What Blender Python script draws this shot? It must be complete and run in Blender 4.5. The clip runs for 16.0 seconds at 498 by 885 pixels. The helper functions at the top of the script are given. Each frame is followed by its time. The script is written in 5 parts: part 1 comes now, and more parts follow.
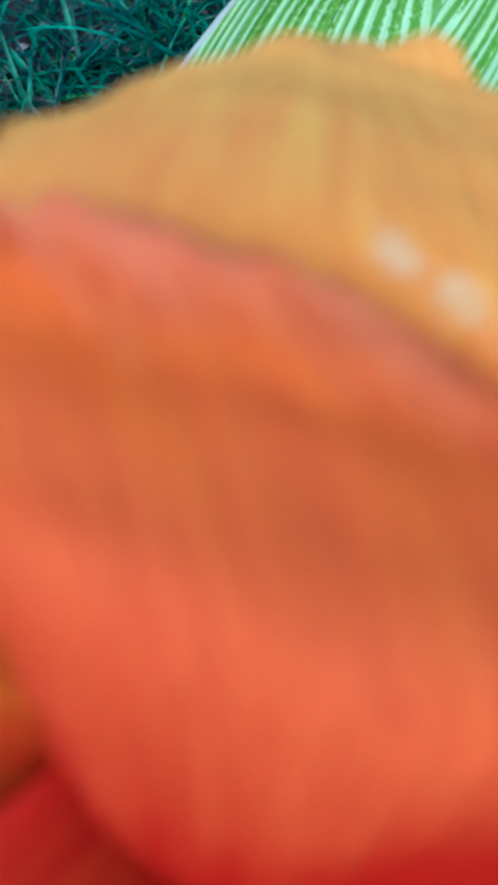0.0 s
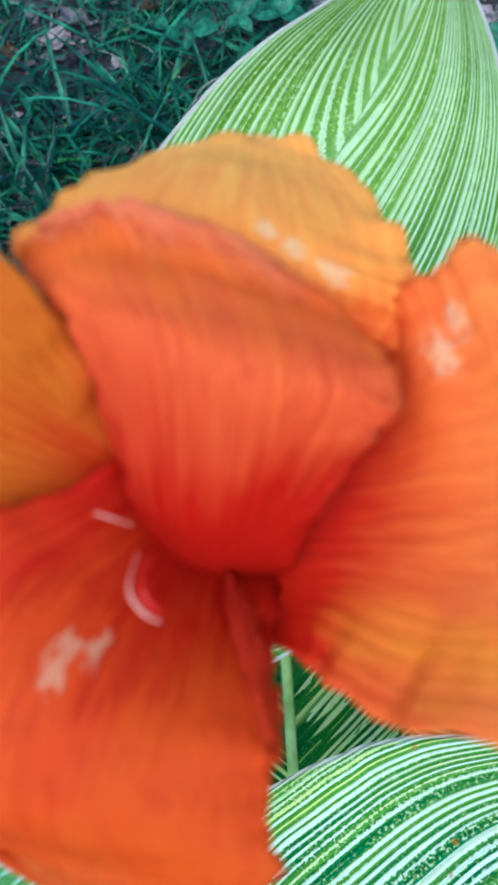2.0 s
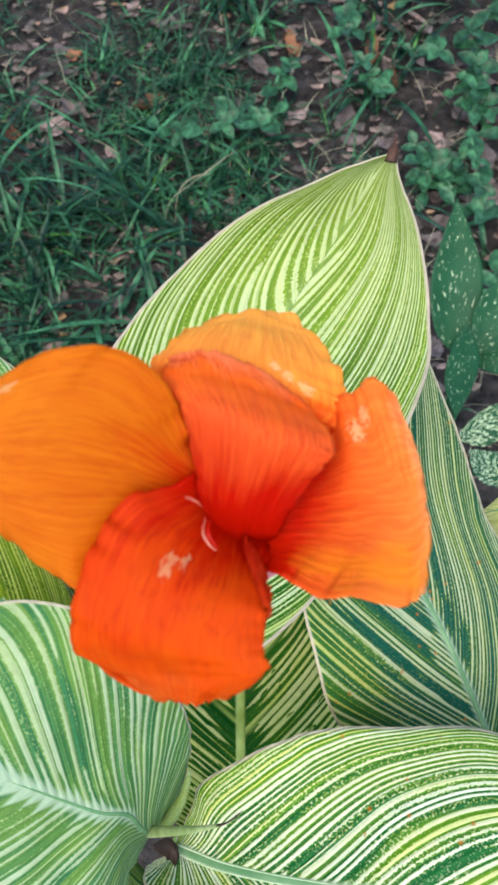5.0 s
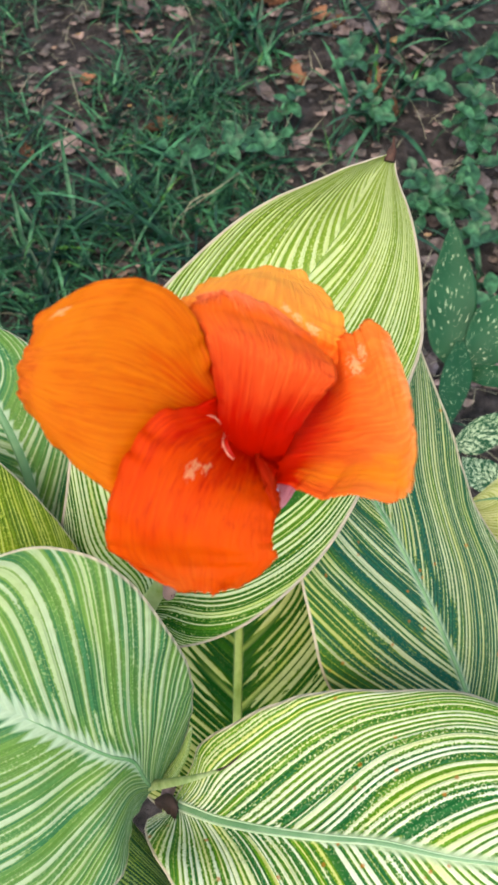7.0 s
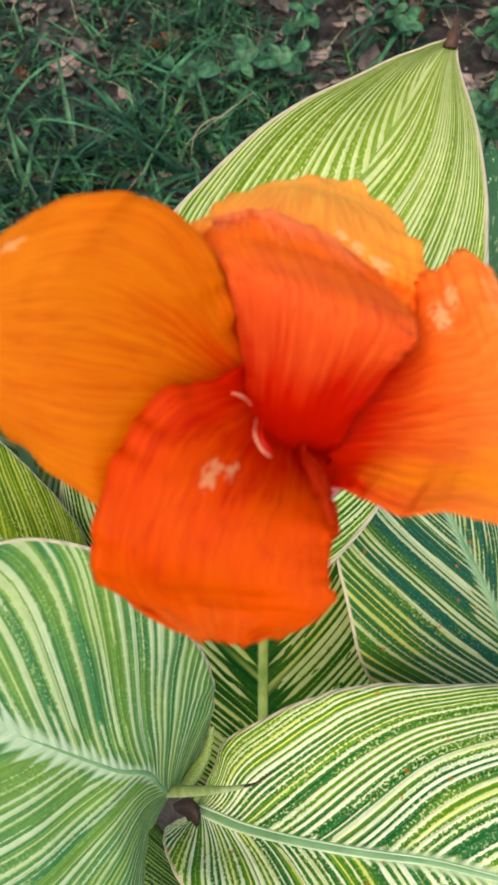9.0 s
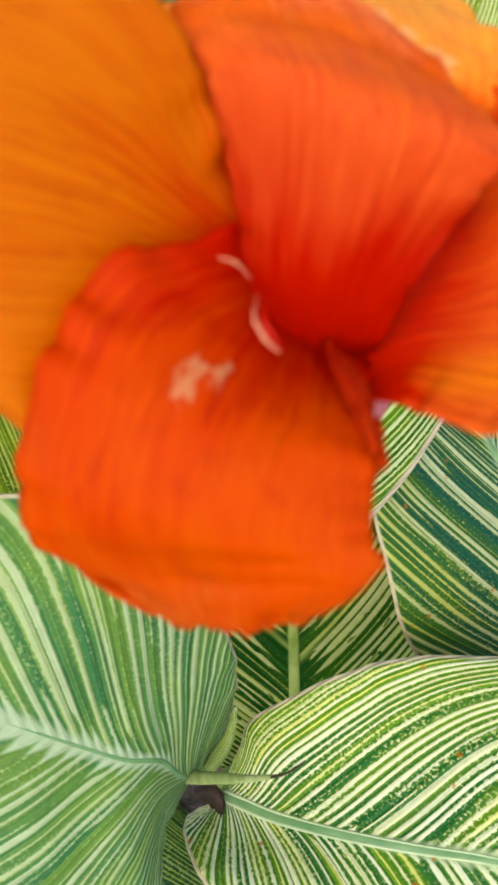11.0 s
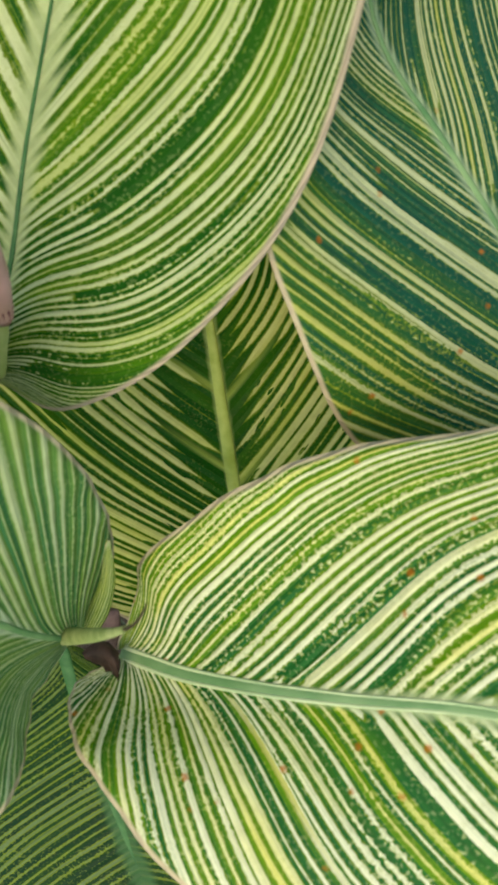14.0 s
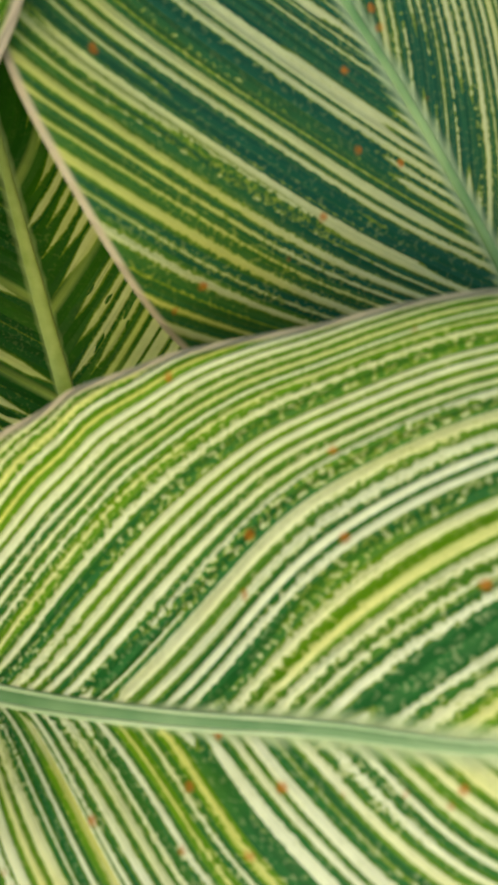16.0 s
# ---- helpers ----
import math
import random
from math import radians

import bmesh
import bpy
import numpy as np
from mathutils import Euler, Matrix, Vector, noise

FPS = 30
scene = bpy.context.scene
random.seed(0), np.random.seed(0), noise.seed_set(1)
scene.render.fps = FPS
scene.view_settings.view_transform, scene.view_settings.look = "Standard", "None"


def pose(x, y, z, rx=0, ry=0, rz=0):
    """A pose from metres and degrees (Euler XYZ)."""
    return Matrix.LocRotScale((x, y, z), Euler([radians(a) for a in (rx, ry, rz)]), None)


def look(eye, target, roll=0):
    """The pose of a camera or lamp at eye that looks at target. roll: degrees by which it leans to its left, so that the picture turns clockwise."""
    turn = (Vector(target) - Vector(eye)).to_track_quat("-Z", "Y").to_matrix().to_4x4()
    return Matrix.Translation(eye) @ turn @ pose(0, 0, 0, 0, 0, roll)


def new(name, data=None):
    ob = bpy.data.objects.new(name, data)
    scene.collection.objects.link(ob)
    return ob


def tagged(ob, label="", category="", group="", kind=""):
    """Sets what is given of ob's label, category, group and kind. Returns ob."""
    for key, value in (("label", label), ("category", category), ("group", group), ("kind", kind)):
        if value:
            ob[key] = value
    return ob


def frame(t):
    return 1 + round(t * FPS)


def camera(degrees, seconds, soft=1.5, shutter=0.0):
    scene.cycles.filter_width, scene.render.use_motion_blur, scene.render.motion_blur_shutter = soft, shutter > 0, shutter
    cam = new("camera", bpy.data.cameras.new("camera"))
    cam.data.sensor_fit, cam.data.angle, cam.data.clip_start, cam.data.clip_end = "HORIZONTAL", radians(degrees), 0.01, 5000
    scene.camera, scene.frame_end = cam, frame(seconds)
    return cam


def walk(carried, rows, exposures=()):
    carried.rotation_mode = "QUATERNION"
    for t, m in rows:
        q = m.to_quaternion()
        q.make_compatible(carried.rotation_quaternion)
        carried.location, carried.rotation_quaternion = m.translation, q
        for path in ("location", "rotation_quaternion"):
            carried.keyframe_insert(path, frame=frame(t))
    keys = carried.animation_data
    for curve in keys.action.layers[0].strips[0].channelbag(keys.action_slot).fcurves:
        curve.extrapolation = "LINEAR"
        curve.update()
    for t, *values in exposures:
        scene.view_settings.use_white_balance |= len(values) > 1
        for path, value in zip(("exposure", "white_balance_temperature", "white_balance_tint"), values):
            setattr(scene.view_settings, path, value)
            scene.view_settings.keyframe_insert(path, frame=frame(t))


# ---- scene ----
cam = camera(36.0, 16.0, soft=3.0)
cam.data.dof.use_dof = True
cam.data.dof.focus_distance = 0.32
cam.data.dof.aperture_fstop = 38.0
PATH = [
    (0.0, (0.0562, 0.0528, 0.5572), (0.0219, 0.1607, 0.2794), -20.72),
    (0.5, (0.0579, 0.0448, 0.5617), (0.0252, 0.1529, 0.2837), -20.24),
    (1.0, (0.0596, 0.0395, 0.5698), (0.0314, 0.1553, 0.2945), -16.95),
    (1.5, (0.0597, 0.0290, 0.5772), (0.0331, 0.1505, 0.3042), -15.78),
    (2.0, (0.0624, 0.0195, 0.5895), (0.0378, 0.1476, 0.3193), -14.28),
    (2.5, (0.0663, 0.0076, 0.6006), (0.0434, 0.1431, 0.3340), -13.03),
    (3.0, (0.0657, 0.0057, 0.6137), (0.0515, 0.1410, 0.3464), -9.39),
    (3.5, (0.0699, 0.0036, 0.6301), (0.0575, 0.1466, 0.3667), -8.38),
    (4.0, (0.0741, -0.0103, 0.6309), (0.0619, 0.1426, 0.3731), -8.55),
    (4.5, (0.0667, -0.0216, 0.6358), (0.0616, 0.1318, 0.3780), -5.16),
    (5.0, (0.0559, -0.0225, 0.6597), (0.0516, 0.1282, 0.4003), -2.64),
    (5.2, (0.0532, -0.0231, 0.6675), (0.0494, 0.1366, 0.4136), -1.90),
    (7.3, (0.0513, -0.0576, 0.6699), (0.0497, 0.1024, 0.4161), -0.35),
    (7.5, (0.0498, -0.0558, 0.6699), (0.0498, 0.1032, 0.4155), -0.00),
    (8.0, (0.0506, -0.0504, 0.6463), (0.0484, 0.1058, 0.3901), -1.67),
    (8.5, (0.0495, -0.0378, 0.6359), (0.0442, 0.1062, 0.3727), -2.81),
    (9.0, (0.0468, -0.0196, 0.6281), (0.0384, 0.1194, 0.3624), -3.72),
    (9.2, (0.0454, -0.0132, 0.6252), (0.0369, 0.1247, 0.3589), -3.52),
    (11.3, (0.0510, -0.0045, 0.5812), (0.0268, 0.1145, 0.3069), -12.48),
    (11.5, (0.0538, -0.0020, 0.5773), (0.0281, 0.1113, 0.3007), -13.75),
    (12.0, (0.0532, 0.0002, 0.5620), (0.0281, 0.1070, 0.2828), -14.69),
    (12.5, (0.0626, -0.0037, 0.5465), (0.0286, 0.1009, 0.2675), -19.96),
    (13.0, (0.0688, -0.0003, 0.5333), (0.0293, 0.0955, 0.2518), -24.23),
    (13.5, (0.0770, -0.0024, 0.5107), (0.0369, 0.0873, 0.2273), -30.29),
    (14.0, (0.0888, -0.0062, 0.4914), (0.0498, 0.0682, 0.2034), -34.13),
    (14.5, (0.0935, -0.0022, 0.4799), (0.0550, 0.0627, 0.1896), -36.65),
    (15.0, (0.0954, 0.0038, 0.4639), (0.0592, 0.0592, 0.1713), -40.35),
    (15.5, (0.1045, 0.0008, 0.4420), (0.0755, 0.0487, 0.1473), -40.65),
    (16.0, (0.1115, 0.0016, 0.4271), (0.0891, 0.0468, 0.1314), -36.79),
]
walk(cam, [(t, look(eye, target, roll)) for t, eye, target, roll in PATH],
     [(0.0, 1.34, 4200, -21), (1.0, 1.49, 4400, -19), (2.0, 1.43, 4800, -13), (3.0, 1.45, 5400, -8), (4.0, 1.51, 6300, -3), (7.5, 1.57, 8100, 1), (9.0, 1.42, 8650, 0), (13.0, 1.31, 9200, -4), (14.0, 1.13, 10000, -5), (16.0, 0.96, 11200, -8)])

# ---- world and light: open shade under trees ----
world = bpy.data.worlds.new("world")
scene.world = world
world.use_nodes = True
wn, wl = world.node_tree.nodes, world.node_tree.links
sky = wn.new("ShaderNodeTexSky")
sky.sky_type = "NISHITA"
sky.sun_disc = False
sky.sun_elevation = radians(55)
sky.sun_rotation = radians(200)
wl.new(sky.outputs[0], wn["Background"].inputs[0])
wn["Background"].inputs[1].default_value = 0.15
sun_data = bpy.data.lights.new("sun", "SUN")
sun_data.energy, sun_data.angle, sun_data.color = 0.9, radians(50), (1.0, 0.95, 0.86)
sun = new("sun", sun_data)
sun.matrix_world = look((-0.45, -1.2, 2.6), (0, 0.2, 0))


# ---- node helpers ----
def material(name, rough=0.5):
    m = bpy.data.materials.new(name)
    m.use_nodes = True
    nt = m.node_tree
    b = nt.nodes["Principled BSDF"]
    b.inputs["Roughness"].default_value = rough
    return m, nt, b


def math_node(nt, op, a, b=None, c=None, clamp=False):
    n = nt.nodes.new("ShaderNodeMath")
    n.operation, n.use_clamp = op, clamp
    for i, v in enumerate((a, b, c)):
        if v is None:
            continue
        if isinstance(v, (int, float)):
            n.inputs[i].default_value = v
        else:
            nt.links.new(v, n.inputs[i])
    return n.outputs[0]


def ramp(nt, fac, stops, mode="LINEAR"):
    n = nt.nodes.new("ShaderNodeValToRGB")
    n.color_ramp.interpolation = mode
    while len(n.color_ramp.elements) < len(stops):
        n.color_ramp.elements.new(0.5)
    for e, (p, c) in zip(n.color_ramp.elements, stops):
        e.position = p
        e.color = (*c, 1) if len(c) == 3 else c
    nt.links.new(fac, n.inputs[0])
    return n.outputs[0]


def mix(nt, fac, a, b, mode="MIX"):
    n = nt.nodes.new("ShaderNodeMix")
    n.data_type, n.blend_type = "RGBA", mode
    for i, v in ((0, fac), (6, a), (7, b)):
        if isinstance(v, (int, float)):
            n.inputs[i].default_value = v
        elif isinstance(v, tuple):
            n.inputs[i].default_value = (*v, 1)
        else:
            nt.links.new(v, n.inputs[i])
    return n.outputs[2]


def noise_tex(nt, vec, scale, detail=2.0, rough=0.5):
    n = nt.nodes.new("ShaderNodeTexNoise")
    n.inputs["Scale"].default_value, n.inputs["Detail"].default_value, n.inputs["Roughness"].default_value = scale, detail, rough
    if vec is not None:
        nt.links.new(vec, n.inputs["Vector"])
    return n.outputs["Fac"]


def combine(nt, x, y, z):
    n = nt.nodes.new("ShaderNodeCombineXYZ")
    for i, v in enumerate((x, y, z)):
        if isinstance(v, (int, float)):
            n.inputs[i].default_value = v
        else:
            nt.links.new(v, n.inputs[i])
    return n.outputs[0]


def add_bump(nt, b, height, strength, distance):
    n = nt.nodes.new("ShaderNodeBump")
    n.inputs["Strength"].default_value, n.inputs["Distance"].default_value = strength, distance
    nt.links.new(height, n.inputs["Height"])
    nt.links.new(n.outputs[0], b.inputs["Normal"])
    return n.outputs[0]


def thin(nt, b, colour, amount, normal=None):
    """Lets light through a thin leaf or petal."""
    tr = nt.nodes.new("ShaderNodeBsdfTranslucent")
    nt.links.new(colour, tr.inputs[0])
    if normal is not None:
        nt.links.new(normal, tr.inputs[1])
    ms = nt.nodes.new("ShaderNodeMixShader")
    ms.inputs[0].default_value = amount
    nt.links.new(b.outputs[0], ms.inputs[1])
    nt.links.new(tr.outputs[0], ms.inputs[2])
    nt.links.new(ms.outputs[0], nt.nodes["Material Output"].inputs[0])


def coords(nt):
    g = nt.nodes.new("ShaderNodeTexCoord")
    return g.outputs["Object"]


# ---- materials ----
def leaf_material(name, seed, dark, mid, cream, yellow, veins=70.0, cover=0.5, rust=0.0, broken=0.0, rib_tint=(0.42, 0.52, 0.30), rib_width=0.06, sheen=0.42, clear=0.0, speckle=1.0, lengthwise=False, feather=0.7, lime=(0.28, 0.36, 0.03), tip_light=0.0, open_side=0.0, warm=0.0, bands=(), side_veins=(), crowd=None, crumbs=0.28, twins=0.0, cool=0.0, margin=0.978, margin_tint=(0.60, 0.50, 0.38)):
    """Variegated leaf: cream and green stripes along the side veins; uv = (vein, way from midrib to margin).
    bands: single stripes as (half of the leaf, vein, half width, from, to, kind), kind -1 green, 0 mottled, 1 pale;
    side_veins: light veins that join the midrib, as (half of the leaf, vein, reach);
    crowd: how many stripes either half has, where they stand closer towards the leaf's base."""
    m, nt, b = material(name, sheen)
    uv = nt.nodes.new("ShaderNodeUVMap")
    sep = nt.nodes.new("ShaderNodeSeparateXYZ")
    nt.links.new(uv.outputs[0], sep.inputs[0])
    u, v = sep.outputs[0], sep.outputs[1]
    if lengthwise:
        u, v = math_node(nt, "ADD", v, math_node(nt, "MULTIPLY", math_node(nt, "GREATER_THAN", u, 3.0), 5.0)), math_node(nt, "FRACT", u)
    x = math_node(nt, "MULTIPLY", u, veins)
    if crowd:
        far = math_node(nt, "GREATER_THAN", u, 3.0)
        vein_ = math_node(nt, "MAXIMUM", math_node(nt, "ADD", math_node(nt, "MULTIPLY_ADD", far, -5.0, u), 0.06), 0.0)
        spread = math_node(nt, "MULTIPLY", math_node(nt, "POWER", vein_, 0.42), math_node(nt, "MULTIPLY_ADD", far, crowd[1] - crowd[0], crowd[0]))
        spread = math_node(nt, "SUBTRACT", spread, math_node(nt, "MULTIPLY", math_node(nt, "MULTIPLY", vein_, vein_), math_node(nt, "MULTIPLY", far, 19.0)))
        x = math_node(nt, "MULTIPLY_ADD", far, 300.0, spread)

    def field(fx, fv, shift, detail=1.0, rough=0.5):
        return noise_tex(nt, combine(nt, math_node(nt, "MULTIPLY", x, fx), math_node(nt, "MULTIPLY", v, fv), seed + shift), 1.0, detail, rough)

    granule = noise_tex(nt, coords(nt), 900.0, 1.0)
    wander = field(0.45, 1.6, 0)
    broad = field(0.13, 2.2, 7, 2.0)
    zone = ramp(nt, field(0.30, 2.4, 15, 1.0), [(0.47, (0, 0, 0)), (0.60, (1, 1, 1))])
    thin_lines = field(5.5, 1.5, 19, 1.0)
    x = math_node(nt, "MULTIPLY_ADD", math_node(nt, "SUBTRACT", wander, 0.5), 0.7, x)
    wn_ = nt.nodes.new("ShaderNodeTexWhiteNoise")
    wn_.noise_dimensions = "2D"
    nt.links.new(combine(nt, math_node(nt, "FLOOR", x), seed, 0.0), wn_.inputs["Vector"])
    pick = nt.nodes.new("ShaderNodeSeparateXYZ")
    nt.links.new(wn_.outputs["Color"], pick.inputs[0])
    r1, r2, r3 = pick.outputs
    tri = math_node(nt, "SUBTRACT", 1.0, math_node(nt, "ABSOLUTE", math_node(nt, "MULTIPLY_ADD", math_node(nt, "FRACT", x), 2.0, -1.0)))
    ink = math_node(nt, "SUBTRACT", tri, math_node(nt, "MULTIPLY_ADD", r1, 0.50, 0.76 - cover))
    only = math_node(nt, "GREATER_THAN", r2, 0.84)
    ink = math_node(nt, "SUBTRACT", ink, math_node(nt, "MULTIPLY", only, 0.32))
    if open_side:
        ink = math_node(nt, "MULTIPLY_ADD", math_node(nt, "GREATER_THAN", u, 3.0), open_side, ink)
    # paler towards the tip: light on and through the blade, painted into its colours
    if tip_light:
        along = nt.nodes.new("ShaderNodeUVMap")
        along.uv_map = "Along"
        split = nt.nodes.new("ShaderNodeSeparateXYZ")
        nt.links.new(along.outputs[0], split.inputs[0])
        way = ramp(nt, split.outputs[0], [(0.42, (0, 0, 0)), (0.66, (1, 1, 1))])
        tipward = ramp(nt, split.outputs[0], [(0.74, (0, 0, 0)), (0.96, (1, 1, 1))])
        ink = math_node(nt, "MULTIPLY_ADD", way, 0.10, ink)
    for half_, vein, wide, v0, v1, kind in bands:
        off = math_node(nt, "ABSOLUTE", math_node(nt, "SUBTRACT", u, vein + 5.0 * half_))
        off = math_node(nt, "MULTIPLY_ADD", math_node(nt, "SUBTRACT", granule, 0.5), 0.9 * wide, off)
        inside = math_node(nt, "MULTIPLY_ADD", off, -3.0 / wide, 3.4, True)
        inside = math_node(nt, "MULTIPLY", inside, math_node(nt, "MULTIPLY_ADD", v, 14.0, -14.0 * v0, True))
        inside = math_node(nt, "MULTIPLY", inside, math_node(nt, "MULTIPLY_ADD", v, -9.0, 9.0 * v1, True))
        goal = (-0.60, -0.22, 0.36)[kind + 1]
        ink = math_node(nt, "MULTIPLY_ADD", inside, math_node(nt, "SUBTRACT", goal, ink), ink)
        if kind == 0:
            zone = math_node(nt, "MAXIMUM", zone, inside)
        else:
            zone = math_node(nt, "MULTIPLY", zone, math_node(nt, "MULTIPLY_ADD", inside, -0.8, 1.0))
    # crumbled stripe edges, strongest in mottled patches
    crumb = math_node(nt, "MULTIPLY_ADD", zone, 1.3 * speckle, crumbs)
    ink = math_node(nt, "MULTIPLY_ADD", math_node(nt, "SUBTRACT", granule, 0.5), crumb, ink)
    if broken:
        gaps = field(0.9, 5.0, 11, 2.0)
        ink = math_node(nt, "SUBTRACT", ink, math_node(nt, "MULTIPLY", math_node(nt, "LESS_THAN", gaps, 0.36 + broken * 0.1), 0.6))
    if clear:
        ink = math_node(nt, "SUBTRACT", ink, ramp(nt, math_node(nt, "MULTIPLY_ADD", r2, 2.2 * clear, v), [(clear * 1.5, (0.9,) * 3), (clear * 2.3, (0, 0, 0))]))
    side = ramp(nt, math_node(nt, "MULTIPLY_ADD", math_node(nt, "SUBTRACT", r3, 0.5), 0.34, math_node(nt, "MULTIPLY_ADD", math_node(nt, "MULTIPLY", ramp(nt, v, [(0.5, (0, 0, 0)), (1.0, (1, 1, 1))]), math_node(nt, "LESS_THAN", u, 3.0)), warm, math_node(nt, "SUBTRACT", broad, cool))), [(0.38, (0, 0, 0)), (0.68, (1, 1, 1))])
    green = mix(nt, side, dark, mid)
    green = mix(nt, 0.6, green, mix(nt, thin_lines, (0.55, 0.6, 0.6), (1.5, 1.4, 1.3)), "MULTIPLY")
    if tip_light:
        green = mix(nt, math_node(nt, "MULTIPLY", way, tip_light), green, (0.25, 0.36, 0.045))
        green = mix(nt, math_node(nt, "MULTIPLY", tipward, tip_light), green, (0.40, 0.47, 0.13))
    pale = mix(nt, math_node(nt, "MULTIPLY", side, math_node(nt, "MULTIPLY_ADD", r2, 0.8, 0.2)), cream, yellow)
    if tip_light:
        pale = mix(nt, math_node(nt, "MULTIPLY", way, 0.75 * tip_light), pale, (0.58, 0.62, 0.27))
    half = mix(nt, 0.55, green, lime)
    lvl = math_node(nt, "ADD", ink, 0.5)
    col = mix(nt, ramp(nt, lvl, [(0.22, (0, 0, 0)), (0.37, (1, 1, 1))]), green, half)
    col = mix(nt, ramp(nt, lvl, [(0.45, (0, 0, 0)), (0.57, (1, 1, 1))]), col, pale)
    # thin lime lines in the green between two pale stripes
    twin = math_node(nt, "MULTIPLY_ADD", math_node(nt, "ABSOLUTE", math_node(nt, "SUBTRACT", math_node(nt, "MULTIPLY_ADD", math_node(nt, "SUBTRACT", granule, 0.5), 0.12, tri), math_node(nt, "MULTIPLY", r3, 0.22))), -22.0, 1.4, True)
    twin = math_node(nt, "MULTIPLY", twin, math_node(nt, "MULTIPLY", math_node(nt, "GREATER_THAN", r3, 0.45), twins))
    col = mix(nt, math_node(nt, "MULTIPLY", twin, math_node(nt, "LESS_THAN", lvl, 0.36)), col, half)
    # light specks scattered in the mottled green
    specks = math_node(nt, "MULTIPLY", ramp(nt, granule, [(0.56, (0, 0, 0)), (0.66, (1, 1, 1))]), math_node(nt, "MULTIPLY_ADD", zone, 0.60 * speckle, 0.25 * speckle))
    col = mix(nt, specks, col, mix(nt, 0.5, pale, lime))
    # fine green hair lines inside the pale stripes
    hair = ramp(nt, thin_lines, [(0.30, (1, 1, 1)), (0.42, (0, 0, 0))])
    col = mix(nt, math_node(nt, "MULTIPLY", hair, 0.35), col, green)
    for half_, vein, long_ in side_veins:
        off = math_node(nt, "ABSOLUTE", math_node(nt, "SUBTRACT", u, vein + 5.0 * half_))
        line = math_node(nt, "MULTIPLY_ADD", off, -110.0, 1.35, True)
        line = math_node(nt, "MULTIPLY", line, math_node(nt, "MULTIPLY_ADD", v, -1.0 / long_, 1.0, True))
        col = mix(nt, line, col, mix(nt, 0.4, lime, rib_tint))
    # pale feathered band along the midrib, thin light margin
    rib = ramp(nt, math_node(nt, "MULTIPLY_ADD", math_node(nt, "SUBTRACT", math_node(nt, "MULTIPLY", tri, math_node(nt, "MULTIPLY_ADD", r1, 1.8, 0.2)), 0.5), -rib_width * feather, v), [(rib_width * 0.6, (1, 1, 1)), (rib_width * 1.3, (0, 0, 0))])
    if tip_light:
        rib = math_node(nt, "MULTIPLY", rib, math_node(nt, "MULTIPLY_ADD", way, -0.85, 1.0))
    col = mix(nt, math_node(nt, "MULTIPLY", rib, 0.85), col, rib_tint)
    col = mix(nt, ramp(nt, v, [(margin, (0, 0, 0)), (margin + 0.010, (1, 1, 1))]), col, margin_tint)
    if rust:
        vo = nt.nodes.new("ShaderNodeTexVoronoi")
        vo.inputs["Scale"].default_value = 115.0
        nt.links.new(coords(nt), vo.inputs["Vector"])
        spot = ramp(nt, math_node(nt, "MULTIPLY_ADD", math_node(nt, "SUBTRACT", granule, 0.5), 0.14, vo.outputs["Distance"]), [(0.06, (1, 1, 1)), (0.15, (0, 0, 0))])
        few = nt.nodes.new("ShaderNodeSeparateXYZ")
        nt.links.new(vo.outputs["Color"], few.inputs[0])
        spot = math_node(nt, "MULTIPLY", spot, math_node(nt, "LESS_THAN", few.outputs[0], rust))
        col = mix(nt, math_node(nt, "MULTIPLY", spot, 0.75), col, (0.50, 0.15, 0.02))
    grain = noise_tex(nt, coords(nt), 260.0, 3.0)
    stain = noise_tex(nt, coords(nt), 24.0, 2.0)
    col = mix(nt, 0.4, col, mix(nt, grain, (0.5, 0.5, 0.45), (1.4, 1.4, 1.4)), "MULTIPLY")
    col = mix(nt, 0.5, col, mix(nt, stain, (0.72, 0.78, 0.80), (1.25, 1.2, 1.1)), "MULTIPLY")
    nt.links.new(col, b.inputs["Base Color"])
    b.inputs["Specular IOR Level"].default_value = 0.13
    normal = add_bump(nt, b, math_node(nt, "MULTIPLY_ADD", tri, 0.8, math_node(nt, "MULTIPLY", wander, 0.7)), 0.45, 0.0014)
    nt.links.new(ramp(nt, grain, [(0.3, (sheen - 0.06,) * 3), (0.7, (sheen + 0.12,) * 3)]), b.inputs["Roughness"])
    thin(nt, b, col, 0.26, normal)
    return m


